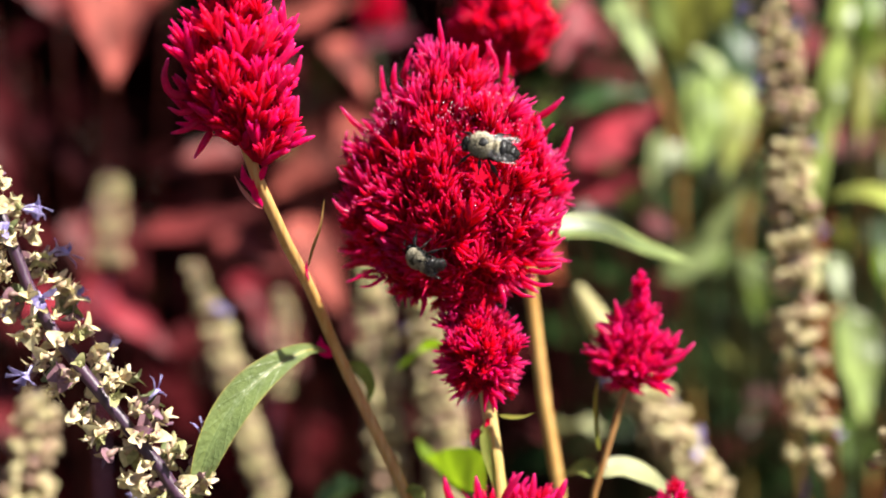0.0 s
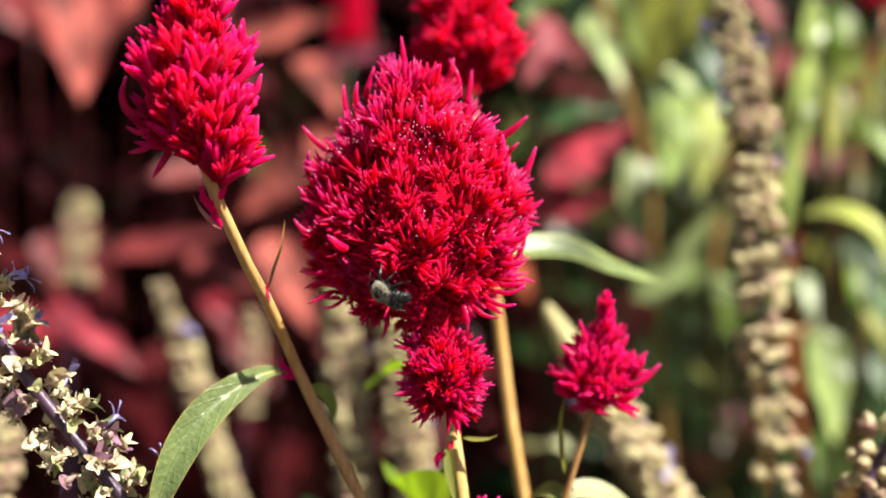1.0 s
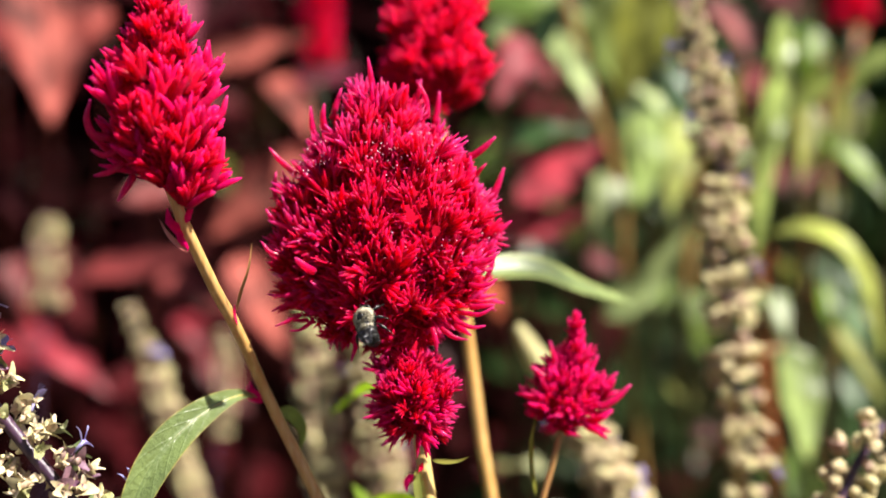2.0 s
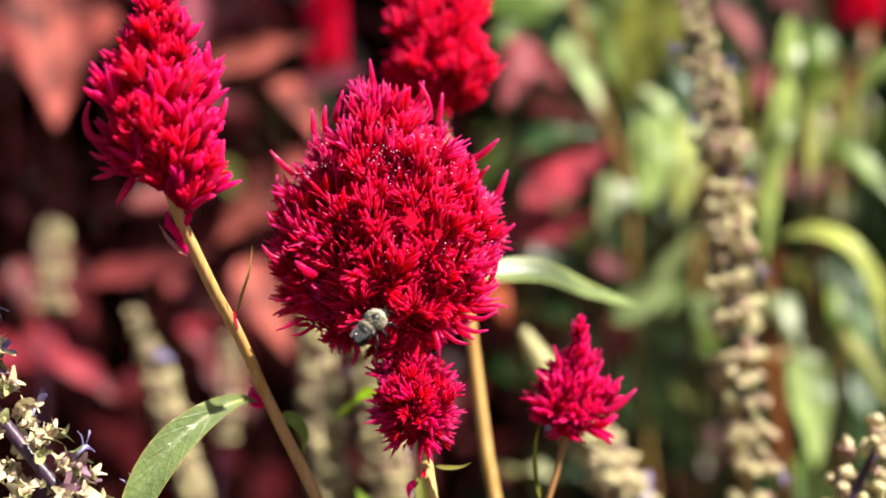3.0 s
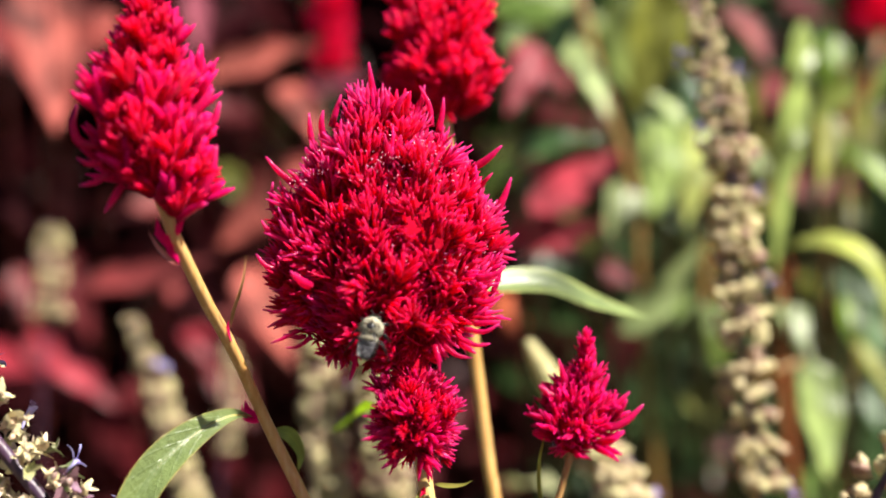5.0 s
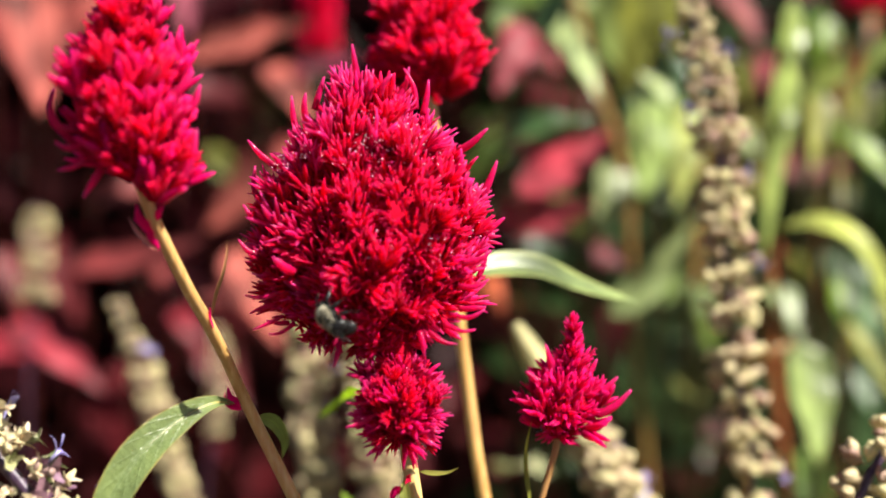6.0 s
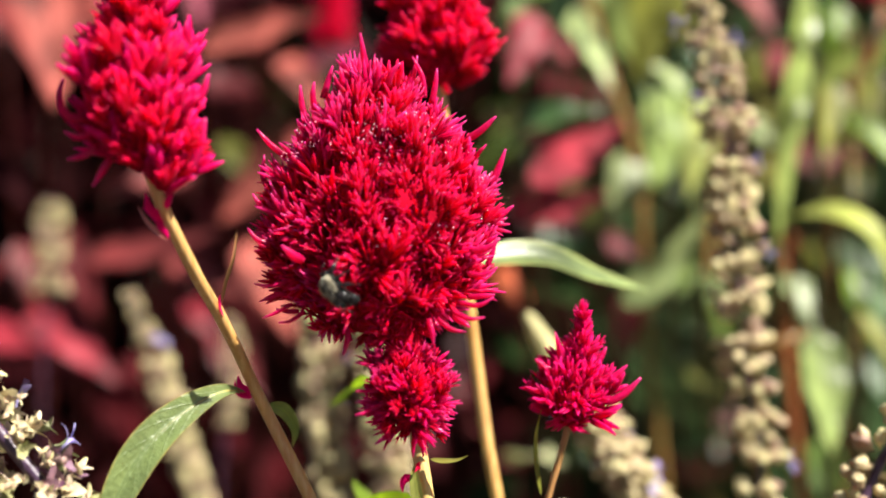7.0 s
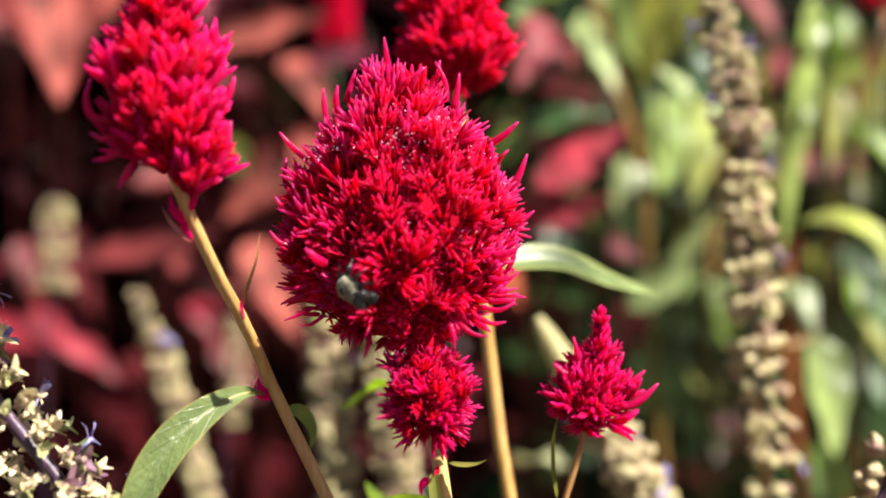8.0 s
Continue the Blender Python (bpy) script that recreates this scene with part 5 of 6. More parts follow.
shrub("red_leaf_plant", (0.16, 1.05, 0.0), "plant with crimson-pink and maroon leaves among green", "plant", "red-leaved plants", [
    (((0.0554, 0.6400, 0.7228), (0.0768, 0.6800, 0.7306), (0.1029, 0.7300, 0.7407)), 0.0185, S1, CRIMSON_LEAF),
    (((0.0479, 0.6500, 0.7078), (0.0720, 0.6800, 0.7088), (0.0954, 0.7200, 0.7086)), 0.0200, S3, CRIMSON_LEAF),
    (((0.0621, 0.7000, 0.7902), (0.0565, 0.6900, 0.7773), (0.0485, 0.6800, 0.7602)), 0.0188, S1, CRIMSON_LEAF),
    (((0.0808, 0.8600, 0.7736), (0.0870, 0.8600, 0.7681), (0.0935, 0.8600, 0.7613)), 0.0124, S1, CRIMSON_LEAF),
    (((0.1138, 0.9000, 0.7194), (0.1286, 0.9000, 0.7111), (0.1435, 0.9000, 0.7028)), 0.0208, S2, SHADED_MAROON_LEAF),
    (((0.0793, 0.9200, 0.7501), (0.0967, 0.9100, 0.7433), (0.1137, 0.9000, 0.7367)), 0.0164, S2, RED_LEAF),
    (((0.0943, 0.7200, 0.6882), (0.1035, 0.7200, 0.6833), (0.1128, 0.7200, 0.6800)), 0.0145, S1, RED_LEAF),
    (((0.1024, 0.7000, 0.6678), (0.1018, 0.7000, 0.6495), (0.1002, 0.7000, 0.6297)), 0.0146, S2, RED_LEAF),
    (((0.0582, 0.8600, 0.6507), (0.0602, 0.8500, 0.6398), (0.0617, 0.8400, 0.6259)), 0.0227, S1, RUST_LEAF),
    (((0.2303, 0.9600, 0.8149), (0.2436, 0.9500, 0.8053), (0.2566, 0.9400, 0.7985)), 0.0226, S2, RED_LEAF),
    (((0.2264, 0.9600, 0.7911), (0.2240, 0.9500, 0.7674), (0.2199, 0.9400, 0.7458)), 0.0192, S1, CRIMSON_LEAF),
    (((0.1634, 0.8000, 0.8082), (0.1748, 0.7900, 0.7940), (0.1844, 0.7800, 0.7765)), 0.0165, S1, SALMON_LEAF),
    (((0.2040, 0.8200, 0.6272), (0.2049, 0.8100, 0.6155), (0.2010, 0.8000, 0.6042)), 0.0128, S1, RUST_LEAF),
    (((0.1520, 0.9000, 0.5308), (0.1728, 0.8800, 0.5240), (0.1916, 0.8600, 0.5190)), 0.0340, S2, RED_LEAF),
    (((0.1850, 0.8900, 0.5058), (0.1647, 0.8700, 0.5055), (0.1448, 0.8500, 0.5056)), 0.0339, S2, SHADED_MAROON_LEAF),
    (((0.0686, 0.9300, 0.5772), (0.0816, 0.9200, 0.5655), (0.0928, 0.9100, 0.5471)), 0.0266, S2, SHADED_MAROON_LEAF),
    (((0.2181, 0.9300, 0.5436), (0.1954, 0.9200, 0.5360), (0.1748, 0.9100, 0.5251)), 0.0266, S2, RED_LEAF),
    (((0.0485, 0.6400, 0.6072), (0.0573, 0.6300, 0.6133), (0.0680, 0.6200, 0.6124)), 0.0176, S4, CREAM_LEAF),
], STEM_DARK, 3, 16, ((0.06, 0.26), (0.96, 1.1), (0.48, 0.84)), (SHADED_MAROON_LEAF, RED_LEAF, TEAL_LEAF), 0.07)
shrub("green_leaf_plant", (0.2, 0.80, 0.0), "leafy green plant with lance-shaped grey-green and yellow-green leaves", "plant", "green-leaved plants", [
    (((0.0726, 0.7400, 0.7948), (0.0844, 0.7200, 0.7796), (0.0953, 0.7000, 0.7563)), 0.0171, S1, BLUISH_LEAF),
    (((0.0499, 0.8000, 0.8087), (0.0683, 0.7800, 0.8010), (0.0868, 0.7700, 0.7973)), 0.0219, S2, MID_LEAF),
    (((0.0527, 0.8000, 0.7946), (0.0642, 0.8000, 0.7852), (0.0728, 0.8000, 0.7718)), 0.0179, S1, MID_LEAF),
    (((0.0788, 0.7000, 0.8049), (0.0702, 0.7000, 0.7889), (0.0614, 0.7000, 0.7728)), 0.0121, S2, TEAL_LEAF),
    (((0.0456, 0.7200, 0.7289), (0.0661, 0.7000, 0.7451), (0.0901, 0.7000, 0.7488)), 0.0232, S2, TEAL_LEAF),
    (((0.1162, 0.7200, 0.8163), (0.1140, 0.7200, 0.7884), (0.1079, 0.7200, 0.7550)), 0.0259, S1, OLIVE_LEAF),
    (((0.1100, 0.7800, 0.8150), (0.1095, 0.7800, 0.7847), (0.1219, 0.7800, 0.7540)), 0.0213, S1, MID_LEAF),
    (((0.1427, 0.8000, 0.8153), (0.1416, 0.8000, 0.7899), (0.1449, 0.8000, 0.7670)), 0.0173, S1, OLIVE_LEAF),
    (((0.1095, 0.6800, 0.7684), (0.1154, 0.6700, 0.7628), (0.1247, 0.6700, 0.7536)), 0.0154, S4, BLUISH_LEAF),
    (((0.1165, 0.7000, 0.7574), (0.1152, 0.6900, 0.7368), (0.1121, 0.6800, 0.7105)), 0.0228, S1, PALE_LEAF),
    (((0.1392, 0.7300, 0.7528), (0.1362, 0.7200, 0.7340), (0.1312, 0.7100, 0.7077)), 0.0197, S1, PALE_LEAF),
    (((0.1098, 0.7500, 0.7238), (0.1064, 0.7400, 0.7094), (0.0997, 0.7300, 0.6906)), 0.0213, S1, BLUISH_LEAF),
    (((0.0893, 0.6200, 0.6774), (0.1050, 0.6200, 0.6911), (0.1227, 0.6200, 0.7165)), 0.0147, S4, BLUISH_LEAF),
    (((0.1502, 0.7600, 0.6631), (0.1535, 0.7500, 0.6509), (0.1573, 0.7500, 0.6311)), 0.0205, S1, MID_LEAF),
    (((0.1745, 0.8000, 0.7357), (0.1826, 0.8000, 0.7284), (0.1903, 0.8000, 0.7220)), 0.0133, S1, BLUISH_LEAF),
    (((0.1746, 0.8000, 0.7726), (0.1783, 0.8000, 0.7625), (0.1809, 0.8000, 0.7481)), 0.0156, S1, OLIVE_LEAF),
    (((0.1267, 0.8400, 0.5904), (0.1408, 0.8400, 0.5854), (0.1540, 0.8400, 0.5814)), 0.0200, S1, MID_LEAF),
    (((0.1033, 0.8400, 0.5826), (0.1143, 0.8400, 0.5761), (0.1238, 0.8400, 0.5663)), 0.0164, S1, MID_LEAF),
    (((0.1476, 0.8000, 0.6078), (0.1567, 0.8000, 0.6016), (0.1643, 0.8000, 0.5939)), 0.0133, S1, OLIVE_LEAF),
    (((0.1648, 0.8400, 0.6720), (0.1550, 0.8300, 0.6551), (0.1414, 0.8200, 0.6401)), 0.0168, S1, MID_LEAF),
    (((0.0703, 0.8200, 0.6743), (0.0883, 0.8200, 0.6696), (0.1033, 0.8200, 0.6710)), 0.0160, S2, TEAL_LEAF),
    (((0.1338, 0.8600, 0.6227), (0.1404, 0.8600, 0.6064), (0.1438, 0.8600, 0.5901)), 0.0143, S1, TEAL_LEAF),
    (((0.1028, 0.8200, 0.6309), (0.1193, 0.8000, 0.6171), (0.1364, 0.7800, 0.6032)), 0.0340, S2, SHADE_TONED_GREEN_LEAF),
    (((0.1247, 0.8400, 0.5945), (0.1408, 0.8200, 0.5821), (0.1558, 0.8000, 0.5704)), 0.0340, S2, SHADE_TONED_GREEN_LEAF),
    (((0.0673, 0.8400, 0.6491), (0.0840, 0.8200, 0.6449), (0.1001, 0.8000, 0.6411)), 0.0293, S2, SHADE_TONED_GREEN_LEAF),
    (((-0.1040, 1.1700, 0.7475), (-0.0917, 1.1500, 0.7297), (-0.0806, 1.1300, 0.7125)), 0.0241, S1, MID_LEAF),
], STEM_GREEN, 4, 64, ((0.06, 0.21), (0.82, 1.02), (0.48, 0.84)), (TEAL_LEAF, SHADE_TONED_GREEN_LEAF, MID_LEAF, SHADE_TONED_GREEN_LEAF), 0.055, 0.68, (SHADE_TONED_GREEN_LEAF, SHADE_TONED_GREEN_LEAF, SHADE_TONED_GREEN_LEAF, TEAL_LEAF), [
    (((0.0843, 0.7600, 0.8201), (0.0955, 0.7600, 0.7771), (0.1044, 0.7500, 0.7464), (0.1145, 0.7500, 0.7150), (0.1168, 0.7500, 0.6680)), 0.0027, STEM_BROWNISH),
    (((0.1638, 0.8200, 0.7366), (0.1599, 0.8100, 0.6871), (0.1569, 0.8000, 0.6349)), 0.0027, STEM_BROWNISH),
])
shrub("green_leaf_plant", (0.28, 0.74, 0.0), "tall green plant with long ribbed pale leaves", "plant", "green-leaved plants", [
    (((0.1687, 0.6600, 0.8006), (0.1607, 0.6450, 0.7546), (0.1522, 0.6300, 0.6959)), 0.0153, S4, PALE_LEAF),
    (((0.1694, 0.6500, 0.7879), (0.1660, 0.6450, 0.7812), (0.1649, 0.6450, 0.7731)), 0.0069, S4, BLUISH_LEAF),
    (((0.1665, 0.6500, 0.7577), (0.1624, 0.6400, 0.7515), (0.1612, 0.6400, 0.7446)), 0.0064, S4, BLUISH_LEAF),
    (((0.2095, 0.7600, 0.7927), (0.2046, 0.7500, 0.7789), (0.2023, 0.7500, 0.7639)), 0.0146, S1, LIME_LEAF),
    (((0.1970, 0.6800, 0.7752), (0.1870, 0.6800, 0.7655), (0.1745, 0.6800, 0.7546)), 0.0103, S4, PALE_LEAF),
    (((0.2010, 0.7300, 0.7577), (0.1957, 0.7200, 0.7414), (0.1906, 0.7100, 0.7210)), 0.0176, S1, OLIVE_LEAF),
    (((0.2180, 0.6600, 0.7840), (0.2052, 0.6600, 0.7770), (0.1942, 0.6600, 0.7633)), 0.0104, S4, PALE_LEAF),
    (((0.2035, 0.7200, 0.7440), (0.2153, 0.7100, 0.7330), (0.2311, 0.7000, 0.7134)), 0.0138, S1, LIME_LEAF),
    (((0.1545, 0.6200, 0.7117), (0.1677, 0.6100, 0.7139), (0.1812, 0.6000, 0.7077), (0.1930, 0.6000, 0.6849), (0.1982, 0.6000, 0.6645)), 0.0172, S4, PALE_LEAF),
    (((0.2150, 0.7600, 0.6809), (0.2255, 0.7500, 0.6586), (0.2378, 0.7400, 0.6339)), 0.0254, S2, TEAL_LEAF),
    (((0.2050, 0.7100, 0.6756), (0.2059, 0.7000, 0.6603), (0.2127, 0.7000, 0.6423)), 0.0131, S1, LIME_LEAF),
    (((0.2007, 0.6800, 0.6623), (0.2099, 0.6700, 0.6474), (0.2217, 0.6600, 0.6257)), 0.0087, S1, OLIVE_LEAF),
    (((0.1738, 0.7000, 0.6758), (0.1787, 0.6900, 0.6626), (0.1850, 0.6800, 0.6492)), 0.0154, S1, BLUISH_LEAF),
    (((0.1720, 0.6400, 0.6611), (0.1728, 0.6300, 0.6413), (0.1750, 0.6200, 0.6154)), 0.0226, S1, PALE_GREEN_LEAF),
    (((0.1982, 0.7600, 0.6791), (0.2038, 0.7600, 0.6689), (0.2092, 0.7600, 0.6575)), 0.0137, S1, OLIVE_LEAF),
    (((0.2277, 0.8000, 0.6206), (0.2380, 0.7900, 0.6092), (0.2465, 0.7800, 0.5937)), 0.0239, S2, TEAL_LEAF),
    (((0.2481, 0.8200, 0.7598), (0.2399, 0.8100, 0.7413), (0.2290, 0.8000, 0.7202)), 0.0193, S1, OLIVE_LEAF),
    (((0.2585, 0.8000, 0.7520), (0.2518, 0.8000, 0.7375), (0.2434, 0.8000, 0.7260)), 0.0173, S1, MID_LEAF),
    (((0.2466, 0.8400, 0.7069), (0.2320, 0.8300, 0.6929), (0.2207, 0.8200, 0.6791)), 0.0180, S1, OLIVE_LEAF),
    (((0.2673, 0.8000, 0.7141), (0.2739, 0.7900, 0.6860), (0.2747, 0.7800, 0.6555)), 0.0228, S1, LIME_LEAF),
    (((0.1974, 0.7900, 0.6070), (0.1859, 0.7700, 0.5911), (0.1750, 0.7500, 0.5756)), 0.0294, S2, SHADE_TONED_GREEN_LEAF),
    (((0.2306, 0.7900, 0.6009), (0.2382, 0.7700, 0.5816), (0.2437, 0.7500, 0.5638)), 0.0294, S2, SHADE_TONED_GREEN_LEAF),
    (((0.2010, 0.8600, 0.7395), (0.2009, 0.8500, 0.7186), (0.1962, 0.8400, 0.6919)), 0.0215, S1, OLIVE_LEAF),
    (((0.1952, 0.8400, 0.6671), (0.1950, 0.8300, 0.6501), (0.1963, 0.8200, 0.6304)), 0.0180, S1, MID_LEAF),
    (((0.2736, 0.8000, 0.7749), (0.2772, 0.7900, 0.7467), (0.2721, 0.7800, 0.7190)), 0.0228, S1, MID_LEAF),
    (((0.1920, 0.7400, 0.5847), (0.1967, 0.7200, 0.5741), (0.2017, 0.7000, 0.5629)), 0.0269, S2, MID_LEAF),
    (((-0.0410, 0.4778, 0.6305), (-0.0330, 0.4690, 0.6380), (-0.0253, 0.4599, 0.6442)), 0.0162, S2, TEAL_LEAF),
], STEM_GREEN, 5, 34, ((0.16, 0.32), (0.80, 1.05), (0.48, 0.84)), (TEAL_LEAF, SHADE_TONED_GREEN_LEAF, OLIVE_LEAF, SHADE_TONED_GREEN_LEAF, RED_LEAF), 0.055, 0.58, (SHADE_TONED_GREEN_LEAF, SHADE_TONED_GREEN_LEAF, SHADE_TONED_GREEN_LEAF, TEAL_LEAF), [
    (((0.2559, 0.8400, 0.7918), (0.2400, 0.8300, 0.7459), (0.2296, 0.8200, 0.7032), (0.2245, 0.8200, 0.6547)), 0.0027, STEM_RUST),
    (((0.1744, 0.7000, 0.6932), (0.1726, 0.7000, 0.6659), (0.1749, 0.7000, 0.6343)), 0.0028, STEM_RUST),
    (((0.2288, 0.8200, 0.8038), (0.2307, 0.8100, 0.7516), (0.2271, 0.8000, 0.6879)), 0.0027, STEM_BROWNISH),
    (((0.1395, 0.6000, 0.6640), (0.1466, 0.6000, 0.6673), (0.1576, 0.6000, 0.6699)), 0.0015, STEM_BROWNISH),
])


def far_celosia(at, base, top, r, seed):
    p = thing("celosia", at, "distant scarlet celosia plume among the leaves", "flower", "distant celosias")
    stem("stem", [Vector(at), (Vector(at) + Vector(base)) * 0.5, base], 0.0026, 0.0018, STEM_GREEN, p, n=12)
    flower_head(p, base, top, [(0, 0.003), (0.25, r), (0.6, r * 0.8), (1, 0.001)], 50, TUFTS_RED, seed, up=0.5, size=1.4)


far_celosia((-0.04, 0.86, 0.0), (-0.0379, 0.8600, 0.7718), (-0.0356, 0.8620, 0.8160), 0.0052, 71)
far_celosia((0.28, 0.80, 0.0), (0.2398, 0.8000, 0.7950), (0.2326, 0.8040, 0.8330), 0.0090, 73)


def thicket(name, label, mats_way, box, count, size, seed):
    """Dense far foliage: many small separate blades joined in one mesh, standing from the soil up."""
    rng = random.Random(seed)
    bm = bmesh.new()
    (x0, x1), (y0, y1), (z0, z1) = box
    for i in range(count):
        x, y = rng.uniform(x0, x1), rng.uniform(y0, y1)
        z = z0 + (z1 - z0) * rng.random() ** 0.8
        a, el = rng.uniform(0, 6.28), rng.uniform(-0.9, 0.3)
        d = Vector((math.cos(a) * math.cos(el), math.sin(a) * math.cos(el), math.sin(el)))
        l = size * rng.uniform(0.6, 1.3)
        p = Vector((x, y, z))
        face = (rng.uniform(-0.4, 0.4), rng.uniform(-0.9, 0.0), 1)
        q = p + d * l
        blade(bm, [p + (q - p) * u + Vector((0, 0, -0.2 * l * u * u)) for u in (0, 0.25, 0.5, 0.75, 1)], l * 0.45, face, cells=2, fold=0.2)
    for i in range(count // 12):
        x, y = rng.uniform(x0, x1), rng.uniform(y0, y1)
        h = rng.uniform(0.6, 1.0) * z1
        tube(bm, [Vector((x, y, -0.02)), Vector((x + rng.uniform(-0.03, 0.03), y, h * 0.5)), Vector((x + rng.uniform(-0.05, 0.05), y, h))], [0.004, 0.003, 0.0015], 5)
    return tagged(part(name, bm, mats_way, None), label, "foliage", kind="stuff")


# Shade put into the leaf colour keeps these masses nearly black.
thicket("red_foliage", "dense mass of maroon leaves with shade put into their colour", SHADE_TONED_RED_LEAF, ((-0.9, 0.16), (1.1, 1.8), (0.0, 1.1)), 3800, 0.075, 1)
thicket("green_foliage", "dense mass of green leaves behind the flowers, shade put into their colour", SHADE_TONED_GREEN_LEAF, ((0.08, 1.0), (1.08, 1.8), (0.0, 1.1)), 3200, 0.08, 2)
# Added backdrop: hides bright soil between the leaves; its shade is in the colour.
thicket("hedge", "added leafy backdrop hiding bright ground, shade put into its colour", SHADE_TONED_GREEN_LEAF, ((-2.2, 2.2), (1.9, 2.7), (0.0, 1.5)), 5000, 0.13, 3)


# ---------------------------------------------------------------- bumblebees
def ball(bm, c, r, seg=16, rings=10):
    """An ellipsoid; r holds three radii."""
    rows = []
    for i in range(rings + 1):
        th = math.pi * (0.03 + 0.94 * i / rings)
        rows.append([bm.verts.new((c[0] + r[0] * math.sin(th) * math.cos(a), c[1] + r[1] * math.cos(th), c[2] + r[2] * math.sin(th) * math.sin(a)))
                     for a in (2 * math.pi * k / seg for k in range(seg))])
    for a, b in zip(rows, rows[1:]):
        for k in range(seg):
            bm.faces.new((a[k], a[(k + 1) % seg], b[(k + 1) % seg], b[k]))
    bm.faces.new(rows[0]); bm.faces.new(list(reversed(rows[-1])))


def fur(bm, c, r, count, length, rng, keep=lambda d: True):
    """Short hairs standing off an ellipsoid."""
    k = 0
    while k < count:
        d = Vector((rng.gauss(0, 1), rng.gauss(0, 1), rng.gauss(0, 1))).normalized()
        if not keep(d):
            continue
        k += 1
        p = Vector((c[0] + r[0] * d.x, c[1] + r[1] * d.y, c[2] + r[2] * d.z))
        w = (d + Vector((rng.gauss(0, 0.25), rng.gauss(0, 0.25) - 0.25, rng.gauss(0, 0.25)))).normalized()
        s = w.cross(Vector((rng.gauss(0, 1), rng.gauss(0, 1), rng.gauss(0, 1)))).normalized() * 0.00007
        t = w.cross(s)
        q = p + w * length * rng.uniform(0.6, 1.2)
        a, b, e, f = bm.verts.new(p + s), bm.verts.new(p - s * 0.5 + t * 0.87), bm.verts.new(p - s * 0.5 - t * 0.87), bm.verts.new(q)
        bm.faces.new((a, b, f)); bm.faces.new((b, e, f)); bm.faces.new((e, a, f))


def bumblebee(label, seed, curl, scale=1.0):
    """A bumblebee: heads along +y, back to +z, thorax at the origin."""
    rng = random.Random(seed)
    p = thing("bumblebee", (0, 0, 0), label, "bee", "bumblebees")
    mm = 0.001 * scale

    def body(name, c, r, mat, hairs, length, text="", keep=lambda d: True):
        bm = bmesh.new()
        ball(bm, c, r)
        fur(bm, c, r, hairs, length, rng, keep)
        return part(name, bm, mat, p, text)
    thorax = body("thorax", (0, 0, 0), (2.3 * mm, 2.3 * mm, 2.05 * mm), BEE_SKIN, 0, 0.6 * mm, "buff furry thorax")
    bm = bmesh.new()
    fur(bm, (0, 0, 0), (2.3 * mm, 2.3 * mm, 2.05 * mm), 1500, 0.75 * mm, rng, lambda d: d.z > 0.0 and math.hypot(d.x, d.y + 0.09) > 0.36)
    part("fur", bm, FUZZ, thorax, "dense buff fur")
    body("thorax_side", (0, 0, -0.4 * mm), (2.5 * mm, 2.42 * mm, 1.75 * mm), BLACK_FUZZ, 500, 0.5 * mm, "black furry flanks", lambda d: d.z < 0.3)
    bm = bmesh.new()
    ball(bm, (0, -0.2 * mm, 1.92 * mm), (0.95 * mm, 1.0 * mm, 0.36 * mm), 12, 8)
    part("thorax_spot", bm, BLACK, thorax, "bare black spot")
    body("head", (0, 2.9 * mm, -0.75 * mm), (1.35 * mm, 1.0 * mm, 1.35 * mm), BLACK_FUZZ, 350, 0.5 * mm, "black head")
    body("abdomen_band", (0, -2.85 * mm, -0.25 * mm), (2.05 * mm, 0.95 * mm, 1.8 * mm), FUZZ, 500, 0.5 * mm, "buff first segment", lambda d: d.z > 0.2)
    body("abdomen_side", (0, -2.9 * mm, -0.45 * mm), (2.42 * mm, 1.62 * mm, 1.7 * mm), BLACK_FUZZ, 300, 0.4 * mm, "black flanks of the abdomen", lambda d: d.z < 0.3)
    y, z, bend = -2.9, -0.2, radians(6)
    for k, (step, rx, rz, ry) in enumerate(((1.25, 2.4, 2.05, 1.25), (1.1, 2.2, 1.9, 1.2), (1.0, 1.8, 1.55, 1.1), (0.8, 1.15, 1.05, 0.9))):
        bend += radians(curl)
        y, z = y - step * math.cos(bend), z - step * math.sin(bend)
        body("abdomen_segment", (0, y * mm, z * mm), (rx * mm, ry * mm, rz * mm), BLACK_FUZZ if k % 2 else BLACK, 140, 0.35 * mm)
    for s in (-1, 1):
        bm = bmesh.new()
        ball(bm, (s * 1.15 * mm, 3.1 * mm, -0.6 * mm), (0.42 * mm, 0.6 * mm, 0.95 * mm), 10, 8)
        part("eye", bm, BLACK, p)
        bm = bmesh.new()
        tube(bm, [Vector(v) * mm for v in ((s * 0.4, 3.7, -0.4), (s * 0.9, 4.6, 0.1), (s * 1.3, 5.0, -0.6), (s * 1.6, 5.6, -1.3))], [0.11 * mm, 0.10 * mm, 0.12 * mm, 0.10 * mm], 6)
        part("antenna", bm, BLACK, p)
        # legs: thigh, shin and foot, hanging below and spread out
        for y, ys, reach in ((1.3, 2.6, 3.6), (-0.1, -0.3, 4.4), (-1.2, -3.4, 4.8)):
            bm = bmesh.new()
            pts = [Vector(v) * mm for v in ((s * 1.1, y, -1.4), (s * reach * 0.62, y + ys * 0.35, -1.0), (s * reach * 0.86, y + ys * 0.75, -2.2), (s * reach, y + ys, -3.2), (s * (reach + 0.3), y + ys * 1.25, -3.7))]
            path = curve_points(pts, 12)
